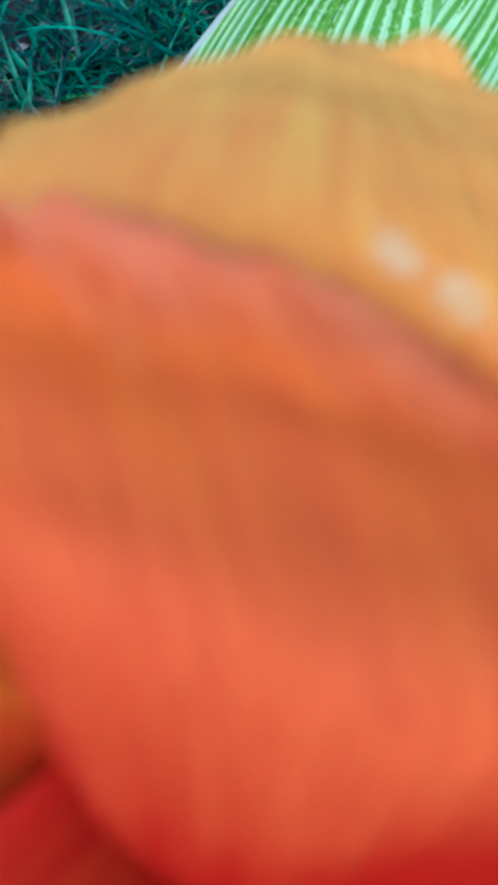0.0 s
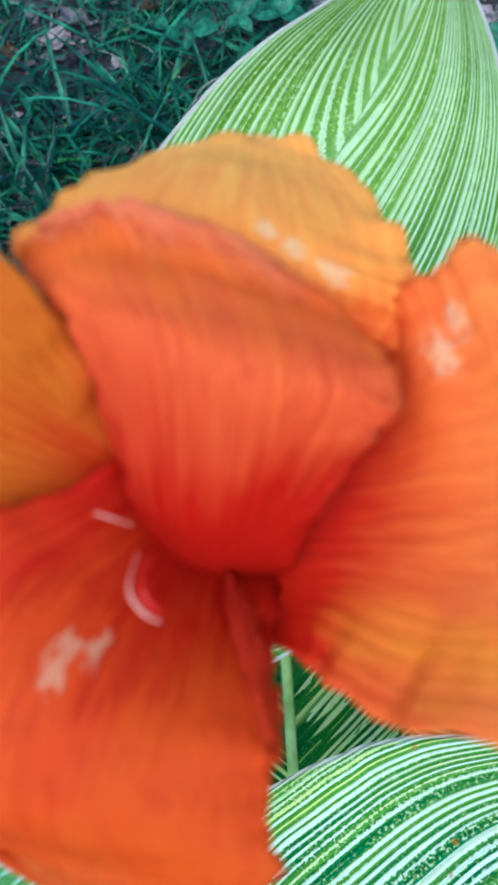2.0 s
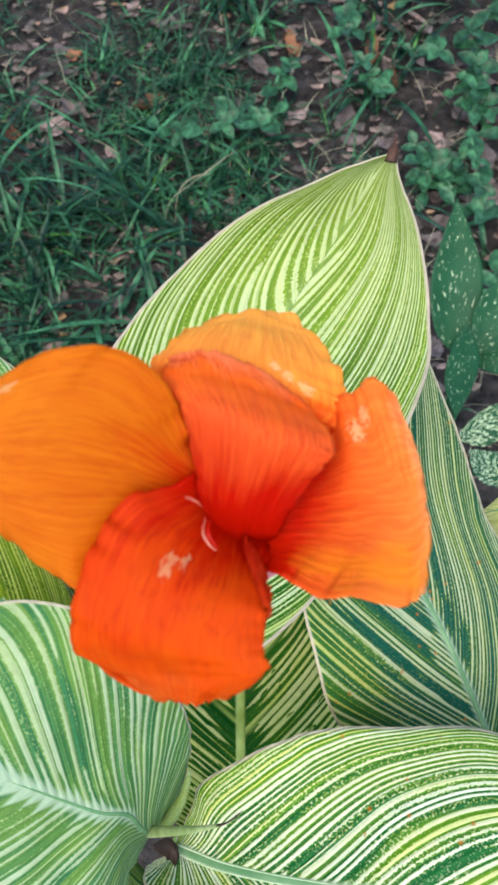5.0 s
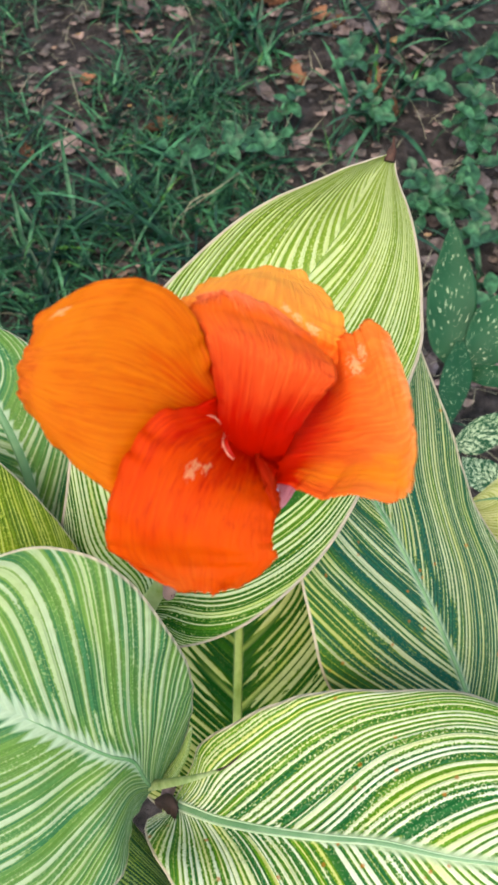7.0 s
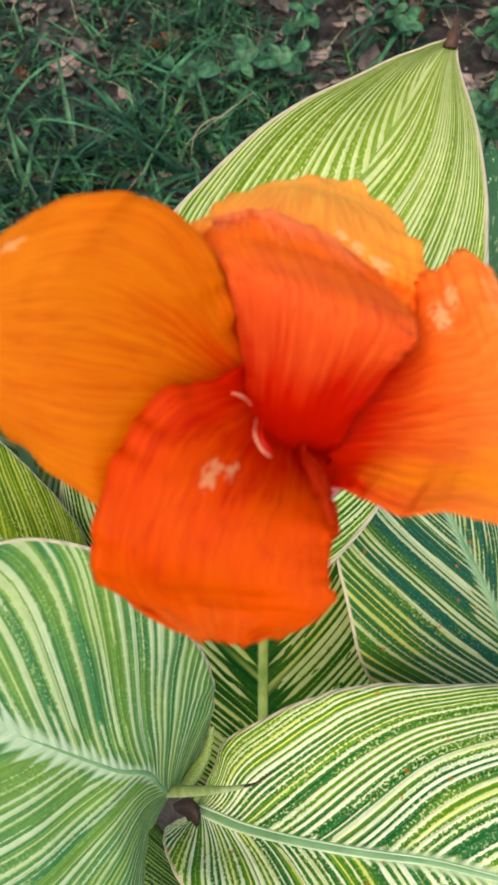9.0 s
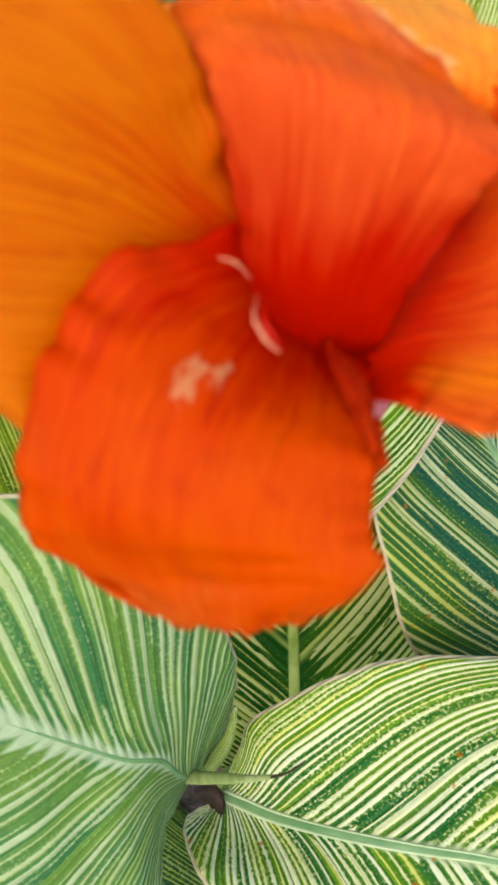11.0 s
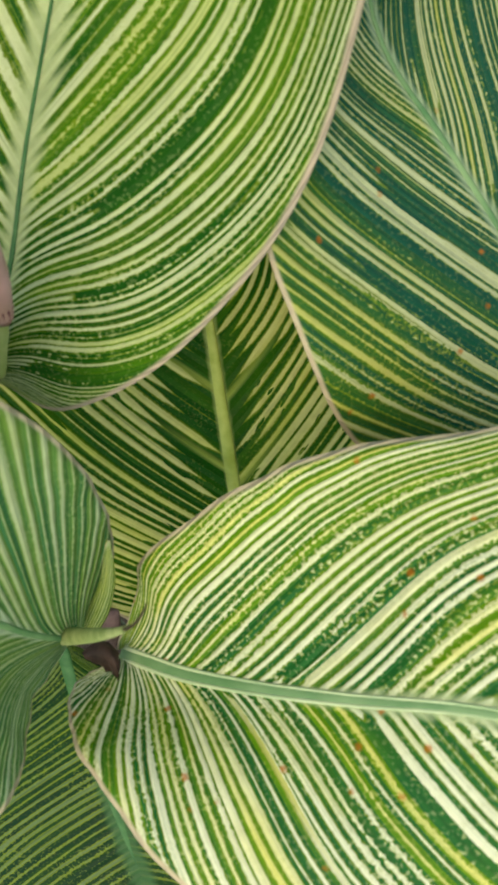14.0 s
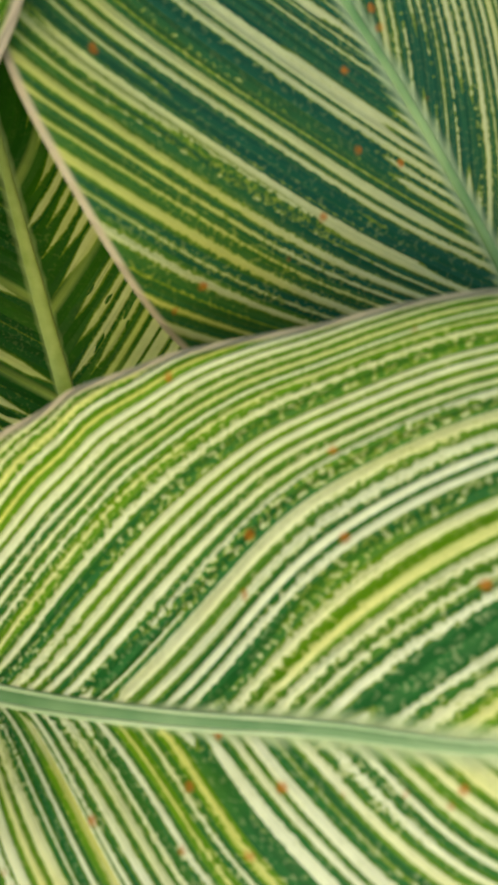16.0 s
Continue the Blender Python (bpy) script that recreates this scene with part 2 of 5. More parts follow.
def petal_material(name, seed, base, middle, tip, edge, worn=(), streak=34.0, spread=0.38, deep=0.10, light=0.45, comb=1.0, flame=None, flecks=()):
    """Petal: uv = (base to tip, side to side); worn: places of bleached scars as (u, v, radius);
    flame: (v, width, colour) of a lengthwise tint; flecks: rows of short dark dashes as (u, strength)."""
    m, nt, b = material(name, 0.5)
    uv = nt.nodes.new("ShaderNodeUVMap")
    sep = nt.nodes.new("ShaderNodeSeparateXYZ")
    nt.links.new(uv.outputs[0], sep.inputs[0])
    u, v = sep.outputs[0], sep.outputs[1]
    lines = noise_tex(nt, combine(nt, math_node(nt, "MULTIPLY", u, 3.4), math_node(nt, "MULTIPLY", v, streak), seed), 1.0, 3.0, 0.6)
    cloud = noise_tex(nt, combine(nt, math_node(nt, "MULTIPLY", u, 4.0), math_node(nt, "MULTIPLY", v, 5.0), seed + 5), 1.0, 3.0)
    along = math_node(nt, "MULTIPLY_ADD", math_node(nt, "SUBTRACT", cloud, 0.5), 0.50 * comb, u)
    along = math_node(nt, "MULTIPLY_ADD", math_node(nt, "SUBTRACT", lines, 0.5), 0.30 * comb, along)
    col = ramp(nt, along, [(deep, base), (spread, middle), (0.86, tip), (0.98, edge)])
    col = mix(nt, 0.62, col, mix(nt, lines, (0.68, 0.24, 0.35), (1.18, 1.85, 1.6)), "MULTIPLY")
    fine = noise_tex(nt, combine(nt, math_node(nt, "MULTIPLY", u, 9.0), math_node(nt, "MULTIPLY", v, streak * 4.5), seed + 3), 1.0, 2.0, 0.6)
    col = mix(nt, 0.25, col, mix(nt, fine, (0.85, 0.45, 0.5), (1.12, 1.6, 1.5)), "MULTIPLY")
    if flame:
        off = math_node(nt, "ABSOLUTE", math_node(nt, "SUBTRACT", math_node(nt, "MULTIPLY_ADD", math_node(nt, "SUBTRACT", cloud, 0.5), 0.5, v), flame[0]))
        lit = math_node(nt, "MULTIPLY", ramp(nt, math_node(nt, "DIVIDE", off, flame[1]), [(0.0, (1, 1, 1)), (1.0, (0, 0, 0))]), ramp(nt, along, [(0.16, (0, 0, 0)), (0.42, (1, 1, 1))]))
        col = mix(nt, math_node(nt, "MULTIPLY", lit, math_node(nt, "MULTIPLY_ADD", lines, 0.9, 0.3)), col, flame[2])
    if flecks:
        dash = ramp(nt, noise_tex(nt, combine(nt, math_node(nt, "MULTIPLY", u, 16.0), math_node(nt, "MULTIPLY", v, 85.0), seed + 9), 1.0, 1.0), [(0.50, (0, 0, 0)), (0.62, (1, 1, 1))])
        for fu, strength in flecks:
            near = ramp(nt, math_node(nt, "ABSOLUTE", math_node(nt, "SUBTRACT", along, fu)), [(0.02, (1, 1, 1)), (0.09, (0, 0, 0))])
            col = mix(nt, math_node(nt, "MULTIPLY", math_node(nt, "MULTIPLY", dash, near), strength), col, (0.50, 0.012, 0.004))
    blotch = noise_tex(nt, coords(nt), 75.0, 2.0)
    col = mix(nt, 0.5, col, mix(nt, blotch, (0.94, 0.60, 0.6), (1.06, 1.45, 1.4)), "MULTIPLY")
    for wu, wv, wr in worn:
        du = math_node(nt, "MULTIPLY", math_node(nt, "SUBTRACT", u, wu), 0.7)
        dv = math_node(nt, "SUBTRACT", v, wv)
        d = math_node(nt, "SQRT", math_node(nt, "ADD", math_node(nt, "MULTIPLY", du, du), math_node(nt, "MULTIPLY", dv, dv)))
        d = math_node(nt, "MULTIPLY_ADD", math_node(nt, "SUBTRACT", noise_tex(nt, combine(nt, math_node(nt, "MULTIPLY", u, 30.0), math_node(nt, "MULTIPLY", v, 60.0), seed), 1.0, 2.0), 0.5), wr * 3.4, d)
        f = ramp(nt, math_node(nt, "DIVIDE", d, wr), [(0.55, (1, 1, 1)), (1.0, (0, 0, 0))])
        col = mix(nt, math_node(nt, "MULTIPLY", f, 0.5), col, (0.85, 0.55, 0.28))
    nt.links.new(col, b.inputs["Base Color"])
    normal = add_bump(nt, b, math_node(nt, "MULTIPLY_ADD", fine, 0.35, math_node(nt, "MULTIPLY_ADD", cloud, 0.8, lines)), 0.6, 0.0012)
    b.inputs["Roughness"].default_value = 0.55
    b.inputs["Specular IOR Level"].default_value = 0.10
    thin(nt, b, col, light, normal)
    return m


def plain_material(name, a, c, scale, rough=0.6, detail=4.0, bump=0.3, dist=0.002, through_light=0.0, random_tint=0.0, island_tint=0.0):
    m, nt, b = material(name, rough)
    b.inputs["Specular IOR Level"].default_value = 0.25
    n = noise_tex(nt, coords(nt), scale, detail, 0.6)
    col = ramp(nt, n, [(0.32, a), (0.68, c)])
    if random_tint:
        oi = nt.nodes.new("ShaderNodeObjectInfo")
        col = mix(nt, random_tint, col, ramp(nt, oi.outputs["Random"], [(0.0, (0.45, 0.4, 0.4)), (0.5, (1.0, 0.95, 0.95)), (1.0, (1.9, 1.6, 1.5))]), "MULTIPLY")
    if island_tint:
        geo = nt.nodes.new("ShaderNodeNewGeometry")
        col = mix(nt, island_tint, col, ramp(nt, geo.outputs["Random Per Island"], [(0.0, (0.22, 0.32, 0.45)), (0.5, (0.8, 0.85, 0.85)), (0.8, (1.7, 1.6, 1.5)), (0.95, (3.2, 2.6, 2.6)), (1.0, (3.0, 2.2, 0.8))]), "MULTIPLY")
    nt.links.new(col, b.inputs["Base Color"])
    normal = add_bump(nt, b, n, bump, dist)
    if through_light:
        thin(nt, b, col, through_light, normal)
    return m


BANDS_A = ((1, 0.213, 0.0050, 0.06, 0.50, -1), (1, 0.133, 0.0050, 0.38, 0.86, -1), (1, 0.149, 0.0040, 0.15, 0.45, 0), (1, 0.060, 0.0030, 0.50, 0.92, -1), (1, -0.010, 0.0060, 0.65, 1.1, -1),
           (1, 0.167, 0.0022, 0.08, 0.75, 1), (1, 0.121, 0.0022, 0.10, 0.97, 1), (1, 0.045, 0.0020, 0.30, 0.97, 1), (1, 0.012, 0.0016, 0.50, 1.1, 1), (1, 0.386, 0.0070, 0.30, 0.62, 0),
           (0, 0.343, 0.010, 0.60, 0.95, 0), (0, 0.510, 0.012, 0.45, 0.80, 0),
           (0, 0.430, 0.008, 0.15, 1.1, 0), (0, 0.585, 0.008, 0.10, 0.95, -1), (0, 0.665, 0.010, 0.05, 0.80, 0), (1, 0.470, 0.008, 0.15, 0.95, 0), (1, 0.560, 0.008, 0.10, 0.9, -1), (1, 0.660, 0.010, 0.08, 0.9, 0))
BANDS_B = ((0, 0.275, 0.011, 0.45, 1.1, 0), (0, 0.392, 0.012, 0.30, 0.80, 0), (0, 0.385, 0.010, 0.05, 0.36, -1), (0, 0.506, 0.011, 0.26, 0.78, 0), (0, 0.505, 0.010, 0.04, 0.30, -1),
           (0, 0.643, 0.016, 0.02, 0.40, -1), (0, 0.261, 0.006, 0.38, 0.62, -1), (0, 0.414, 0.004, 0.05, 0.88, 1), (0, 0.470, 0.005, 0.05, 0.75, 1), (0, 0.560, 0.004, 0.05, 0.65, 1),
           (1, 0.487, 0.010, 0.04, 0.75, -1), (1, 0.387, 0.007, 0.06, 0.62, -1), (1, 0.300, 0.006, 0.06, 0.85, 1), (1, 0.511, 0.008, 0.06, 0.80, 1), (1, 0.180, 0.006, 0.10, 1.1, 1))
BANDS_C = ((0, 0.556, 0.012, 0.12, 0.62, 0), (0, 0.388, 0.009, 0.22, 0.72, -1), (0, 0.285, 0.006, 0.30, 0.68, -1), (0, 0.178, 0.009, 0.30, 0.70, -1), (0, 0.330, 0.007, 0.12, 1.1, 1),
           (0, 0.212, 0.007, 0.12, 1.1, 1), (0, 0.490, 0.009, 0.10, 1.1, 1), (1, 0.425, 0.008, 0.12, 0.62, -1), (1, 0.248, 0.008, 0.38, 0.70, -1), (1, 0.590, 0.010, 0.05, 0.32, -1),
           (1, 0.395, 0.006, 0.10, 0.95, 1), (1, 0.160, 0.006, 0.20, 1.1, 1))
BANDS_D = ((0, 0.312, 0.017, 0.14, 0.80, -1), (0, 0.540, 0.009, 0.08, 0.50, -1), (0, 0.176, 0.006, 0.35, 0.85, -1), (0, 0.376, 0.005, 0.25, 0.62, -1), (0, 0.450, 0.0042, 0.06, 0.90, 1),
           (0, 0.360, 0.0042, 0.08, 0.95, 1), (0, 0.270, 0.0042, 0.10, 0.98, 1), (1, 0.605, 0.014, 0.08, 0.55, -1), (1, 0.410, 0.016, 0.12, 0.75, -1), (1, 0.570, 0.005, 0.06, 0.80, 1), (1, 0.470, 0.005, 0.06, 0.85, 1),
           (0, 0.398, 0.018, 0.03, 0.45, -1), (0, 0.238, 0.009, 0.30, 0.72, -1), (0, 0.190, 0.009, 0.40, 0.78, 0), (0, 0.225, 0.014, 0.02, 0.34, -1), (0, 0.207, 0.0042, 0.20, 0.95, 1), (1, 0.385, 0.018, 0.03, 0.22, -1), (1, 0.315, 0.018, 0.03, 0.26, -1))
MAT_A = leaf_material("leaf_bright", 1.0, (0.008, 0.095, 0.006), (0.062, 0.195, 0.008), (0.61, 0.66, 0.41), (0.52, 0.58, 0.18), 46.0, 0.49, rib_tint=(0.50, 0.57, 0.31), rib_width=0.08, feather=0.5, tip_light=0.68, speckle=0.6, crumbs=0.22, bands=BANDS_A, crowd=(55.0, 90.0), twins=0.9, margin=0.978, margin_tint=(0.58, 0.47, 0.39))
MAT_B = leaf_material("leaf_cream", 12.0, (0.012, 0.128, 0.030), (0.092, 0.25, 0.012), (0.78, 0.80, 0.64), (0.70, 0.68, 0.20), 46.0, 0.44, 0.42, rib_tint=(0.46, 0.55, 0.34), rib_width=0.045, open_side=0.12, feather=0.25, speckle=0.9, warm=0.28, bands=BANDS_B, twins=0.6)
MAT_C = leaf_material("leaf_cool", 23.0, (0.040, 0.170, 0.068), (0.115, 0.24, 0.050), (0.43, 0.51, 0.34), (0.38, 0.47, 0.21), 30.0, 0.36, 0.01, rib_tint=(0.46, 0.56, 0.41), rib_width=0.065, feather=0.7, lime=(0.26, 0.38, 0.12), speckle=0.4, crumbs=0.16, bands=BANDS_C, twins=0.6)
MAT_D = leaf_material("leaf_teal", 34.0, (0.005, 0.088, 0.058), (0.030, 0.130, 0.028), (0.52, 0.56, 0.36), (0.50, 0.50, 0.12), 58.0, 0.35, 0.36, speckle=0.4, crumbs=0.22, twins=0.35, rib_tint=(0.32, 0.43, 0.30), rib_width=0.040, feather=0.3, warm=0.42, cool=0.14, bands=BANDS_D)
MAT_E = leaf_material("leaf_dark", 45.0, (0.004, 0.078, 0.005), (0.028, 0.125, 0.005), (0.62, 0.62, 0.28), (0.54, 0.57, 0.13), 36.0, 0.55, 0.0, 0.05, (0.46, 0.54, 0.20), 0.030, clear=0.16, speckle=0.15, crumbs=0.2, twins=0.0, feather=0.1, side_veins=((0, 0.578, 0.34), (1, 0.557, 0.36), (0, 0.430, 0.30), (1, 0.394, 0.28), (1, 0.742, 0.36), (0, 0.760, 0.34)))
# greens and creams darkened to hold the shade cast by the leaves above
MAT_F = leaf_material("leaf_under_shade_tone", 49.0, (0.003, 0.034, 0.012), (0.009, 0.052, 0.010), (0.125, 0.19, 0.085), (0.11, 0.165, 0.05), 46.0, 0.24, 0.05, speckle=0.5, rib_tint=(0.05, 0.14, 0.06), feather=0.2)
MAT_SHEATH = leaf_material("leaf_fold", 51.0, (0.06, 0.16, 0.03), (0.16, 0.26, 0.04), (0.48, 0.54, 0.26), (0.44, 0.50, 0.18), 4.0, 0.40, speckle=0.3, lengthwise=True)
MAT_G = leaf_material("leaf_yellowing", 56.0, (0.07, 0.14, 0.008), (0.17, 0.25, 0.010), (0.44, 0.48, 0.11), (0.38, 0.40, 0.06), 50.0, 0.42)
MAT_H = leaf_material("leaf_faded", 67.0, (0.30, 0.32, 0.10), (0.40, 0.40, 0.15), (0.58, 0.56, 0.28), (0.50, 0.48, 0.22), 30.0, 0.6)
MAT_RIB_DARK = plain_material("midrib_dark", (0.014, 0.085, 0.025), (0.055, 0.16, 0.055), 120.0, 0.4, 3.0, 0.15, 0.001)
MAT_RIB_YELLOW = plain_material("midrib_yellow", (0.25, 0.32, 0.06), (0.44, 0.49, 0.14), 90.0, 0.4, 3.0, 0.15, 0.001)
MAT_RIB = plain_material("midrib_pale", (0.06, 0.18, 0.075), (0.20, 0.33, 0.16), 50.0, 0.4, 3.0, 0.15, 0.001)
MAT_STEM = plain_material("stem_green", (0.16, 0.26, 0.05), (0.32, 0.40, 0.14), 60.0, 0.45, 3.0, 0.2, 0.001)
MAT_RIB_EDGE = plain_material("midrib_edge", (0.30, 0.42, 0.24), (0.50, 0.58, 0.38), 70.0, 0.4, 3.0, 0.15, 0.001)
MAT_PEDUNCLE = plain_material("flower_stalk", (0.28, 0.36, 0.10), (0.52, 0.56, 0.26), 90.0, 0.45, 3.0, 0.2, 0.001, 0.1)
MAT_OCHRE = plain_material("bud_seam", (0.36, 0.21, 0.14), (0.54, 0.34, 0.24), 160.0, 0.5, 3.0, 0.2, 0.001)
MAT_RIB_BROAD = plain_material("midrib_broad", (0.085, 0.20, 0.085), (0.22, 0.34, 0.18), 45.0, 0.4, 3.0, 0.15, 0.001)
MAT_STUB = plain_material("stub_green", (0.17, 0.25, 0.08), (0.36, 0.41, 0.20), 190.0, 0.65, 5.0, 0.35, 0.001, 0.1)
MAT_HUSK2 = plain_material("husk_mauve", (0.10, 0.055, 0.055), (0.26, 0.16, 0.16), 160.0, 0.6)
MAT_TIP = plain_material("leaf_tip_brown", (0.020, 0.007, 0.005), (0.085, 0.032, 0.020), 300.0, 0.5)
MAT_HUSK = plain_material("husk_brown", (0.012, 0.006, 0.005), (0.055, 0.028, 0.024), 200.0, 0.6)

RED, SCARLET = (0.66, 0.008, 0.001), (0.84, 0.055, 0.004)
MAT_P1 = petal_material("petal_orange", 1.0, (0.72, 0.035, 0.003), (0.79, 0.150, 0.007), (0.83, 0.192, 0.012), (0.84, 0.16, 0.018), ((0.50, 0.05, 0.02), (0.88, 0.90, 0.025)), streak=42.0, flecks=((0.40, 0.22), (0.70, 0.16), (0.97, 0.4)))
MAT_P2 = petal_material("petal_scarlet", 9.0, (0.64, 0.007, 0.001), (0.815, 0.057, 0.004), (0.77, 0.080, 0.005), (0.76, 0.11, 0.012), ((0.42, 0.36, 0.035), (0.38, 0.43, 0.022)), streak=26.0, spread=0.42, deep=0.20, flame=(0.72, 0.26, (0.80, 0.088, 0.004)), flecks=((0.34, 0.5), (0.55, 0.35), (0.95, 0.4)))
MAT_P3 = petal_material("petal_flame", 17.0, (0.72, 0.010, 0.001), (0.92, 0.125, 0.018), (0.94, 0.195, 0.034), (0.94, 0.28, 0.10), ((0.48, 0.84, 0.05), (0.60, 0.90, 0.04)), spread=0.37, deep=0.20, comb=0.5, light=0.30, flame=(0.16, 0.15, (0.93, 0.27, 0.012)))
MAT_FOLD = petal_material("petal_fold", 61.0, (0.66, 0.008, 0.002), (0.84, 0.045, 0.014), (0.82, 0.055, 0.008), (0.80, 0.060, 0.006), light=0.6)
MAT_THROAT = petal_material("petal_throat", 25.0, (0.74, 0.008, 0.001), (0.74, 0.008, 0.001), (0.76, 0.012, 0.001), RED, light=0.65)
MAT_P4 = petal_material("petal_amber_back", 33.0, SCARLET, (0.95, 0.225, 0.030), (0.95, 0.305, 0.048), (0.95, 0.31, 0.06), ((0.50, 0.66, 0.030), (0.45, 0.72, 0.03), (0.40, 0.80, 0.04)), light=0.16)
# the wide deep red base is throat colour plus painted shade between the petals
MAT_P5 = petal_material("petal_red", 41.0, (0.64, 0.006, 0.001), (0.92, 0.118, 0.026), (0.90, 0.135, 0.014), (0.93, 0.20, 0.08), spread=0.66, deep=0.36, comb=0.6, light=0.42, flecks=((0.66, 0.4), (0.92, 0.6)))
MAT_STYLE = plain_material("style_rose", (0.44, 0.004, 0.002), (0.52, 0.008, 0.003), 200.0, 0.4)
MAT_STYLE_EDGE = plain_material("style_pale", (0.66, 0.16, 0.10), (0.76, 0.30, 0.20), 200.0, 0.4)
MAT_PINK = petal_material("sepal_pink", 65.0, (0.64, 0.11, 0.19), (0.84, 0.28, 0.36), (0.80, 0.44, 0.50), (0.66, 0.38, 0.42), streak=7.0, spread=0.42, comb=0.4, light=0.35)
MAT_DUSKY = plain_material("sepal_dusky", (0.58, 0.22, 0.26), (0.80, 0.38, 0.43), 60.0, 0.36, 4.0, 0.2, 0.001, 0.2)
# the pale end of this mauve is raised to paint in highlights
MAT_SLATE = plain_material("bract_slate", (0.07, 0.035, 0.07), (0.36, 0.25, 0.36), 140.0, 0.25, 3.0, 0.2, 0.001)
# plum taken down to near black: the shade inside the curl is in the colour
MAT_HOLLOW_SHADE = plain_material("bract_hollow_shade", (0.012, 0.004, 0.006), (0.06, 0.018, 0.025), 120.0, 0.4, 3.0, 0.2, 0.001)
MAT_BROWN = plain_material("bud_stalk_brown", (0.22, 0.11, 0.10), (0.42, 0.25, 0.25), 140.0, 0.5, 3.0, 0.2, 0.001)
MAT_SALMON = petal_material("sepal_salmon", 71.0, (0.95, 0.27, 0.23), (0.98, 0.43, 0.41), (0.98, 0.54, 0.53), (0.98, 0.54, 0.53), streak=12.0, light=0.4, flame=(0.0, 0.35, (0.92, 0.16, 0.10)))
MAT_BUD_TIP = plain_material("bud_tip", (0.10, 0.025, 0.035), (0.34, 0.13, 0.16), 150.0, 0.4, 3.0, 0.2, 0.001)
MAT_BUD = plain_material("bud_dusky", (0.34, 0.21, 0.16), (0.62, 0.35, 0.38), 60.0, 0.45, 2.0, 0.15, 0.001, 0.1)
MAT_MAUVE = plain_material("bract_mauve", (0.32, 0.16, 0.28), (0.84, 0.57, 0.72), 110.0, 0.28, 3.0, 0.2, 0.001, 0.1)
MAT_BRACT = leaf_material("leaf_curled", 78.0, (0.012, 0.08, 0.010), (0.045, 0.13, 0.012), (0.97, 0.95, 0.76), (0.93, 0.91, 0.58), 5.0, 0.38, speckle=0.15, crumbs=0.12, lengthwise=True, open_side=0.95)
MAT_PLUM = plain_material("bract_plum", (0.030, 0.005, 0.012), (0.21, 0.038, 0.075), 90.0, 0.20, 3.0, 0.2, 0.001)

MAT_SOIL = plain_material("soil", (0.004, 0.003, 0.0030), (0.100, 0.075, 0.073), 42.0, 0.95, 9.0, 1.0, 0.05)
MAT_GRASS = plain_material("grass_blades", (0.0012, 0.018, 0.010), (0.040, 0.140, 0.066), 40.0, 0.32, 2.0, 0.1, 0.001, 0.15, 0.0, 1.0)
MAT_STRAW = plain_material("straw", (0.24, 0.20, 0.13), (0.45, 0.40, 0.28), 40.0, 0.7)
MAT_DEAD = plain_material("dead_leaf", (0.080, 0.058, 0.057), (0.27, 0.21, 0.207), 70.0, 0.8, 4.0, 0.6, 0.004, 0.0, 0.9)
MAT_SCRAP = plain_material("leaf_scraps", (0.05, 0.036, 0.032), (0.19, 0.14, 0.125), 90.0, 0.85, 3.0, 0.3, 0.002, 0.0, 0.0, 0.6)
MAT_RUSSET = plain_material("russet_leaf", (0.12, 0.050, 0.028), (0.25, 0.12, 0.07), 60.0, 0.8, 4.0, 0.5, 0.003, 0.0, 0.6)
MAT_WEED = plain_material("weed_leaf", (0.004, 0.030, 0.014), (0.046, 0.150, 0.072), 90.0, 0.32, 3.0, 0.2, 0.002, 0.12, 0.7)


# ---- mesh helpers ----
def catmull(p, t):
    """A point on the smooth curve through the points p, t from 0 to 1."""
    n = len(p) - 1
    i = min(int(t * n), n - 1)
    f = t * n - i
    a, b, c, d = p[max(i - 1, 0)], p[i], p[i + 1], p[min(i + 2, n)]
    return 0.5 * (2 * b + (c - a) * f + (2 * a - 5 * b + 4 * c - d) * f * f + (3 * b - a - 3 * c + d) * f ** 3)


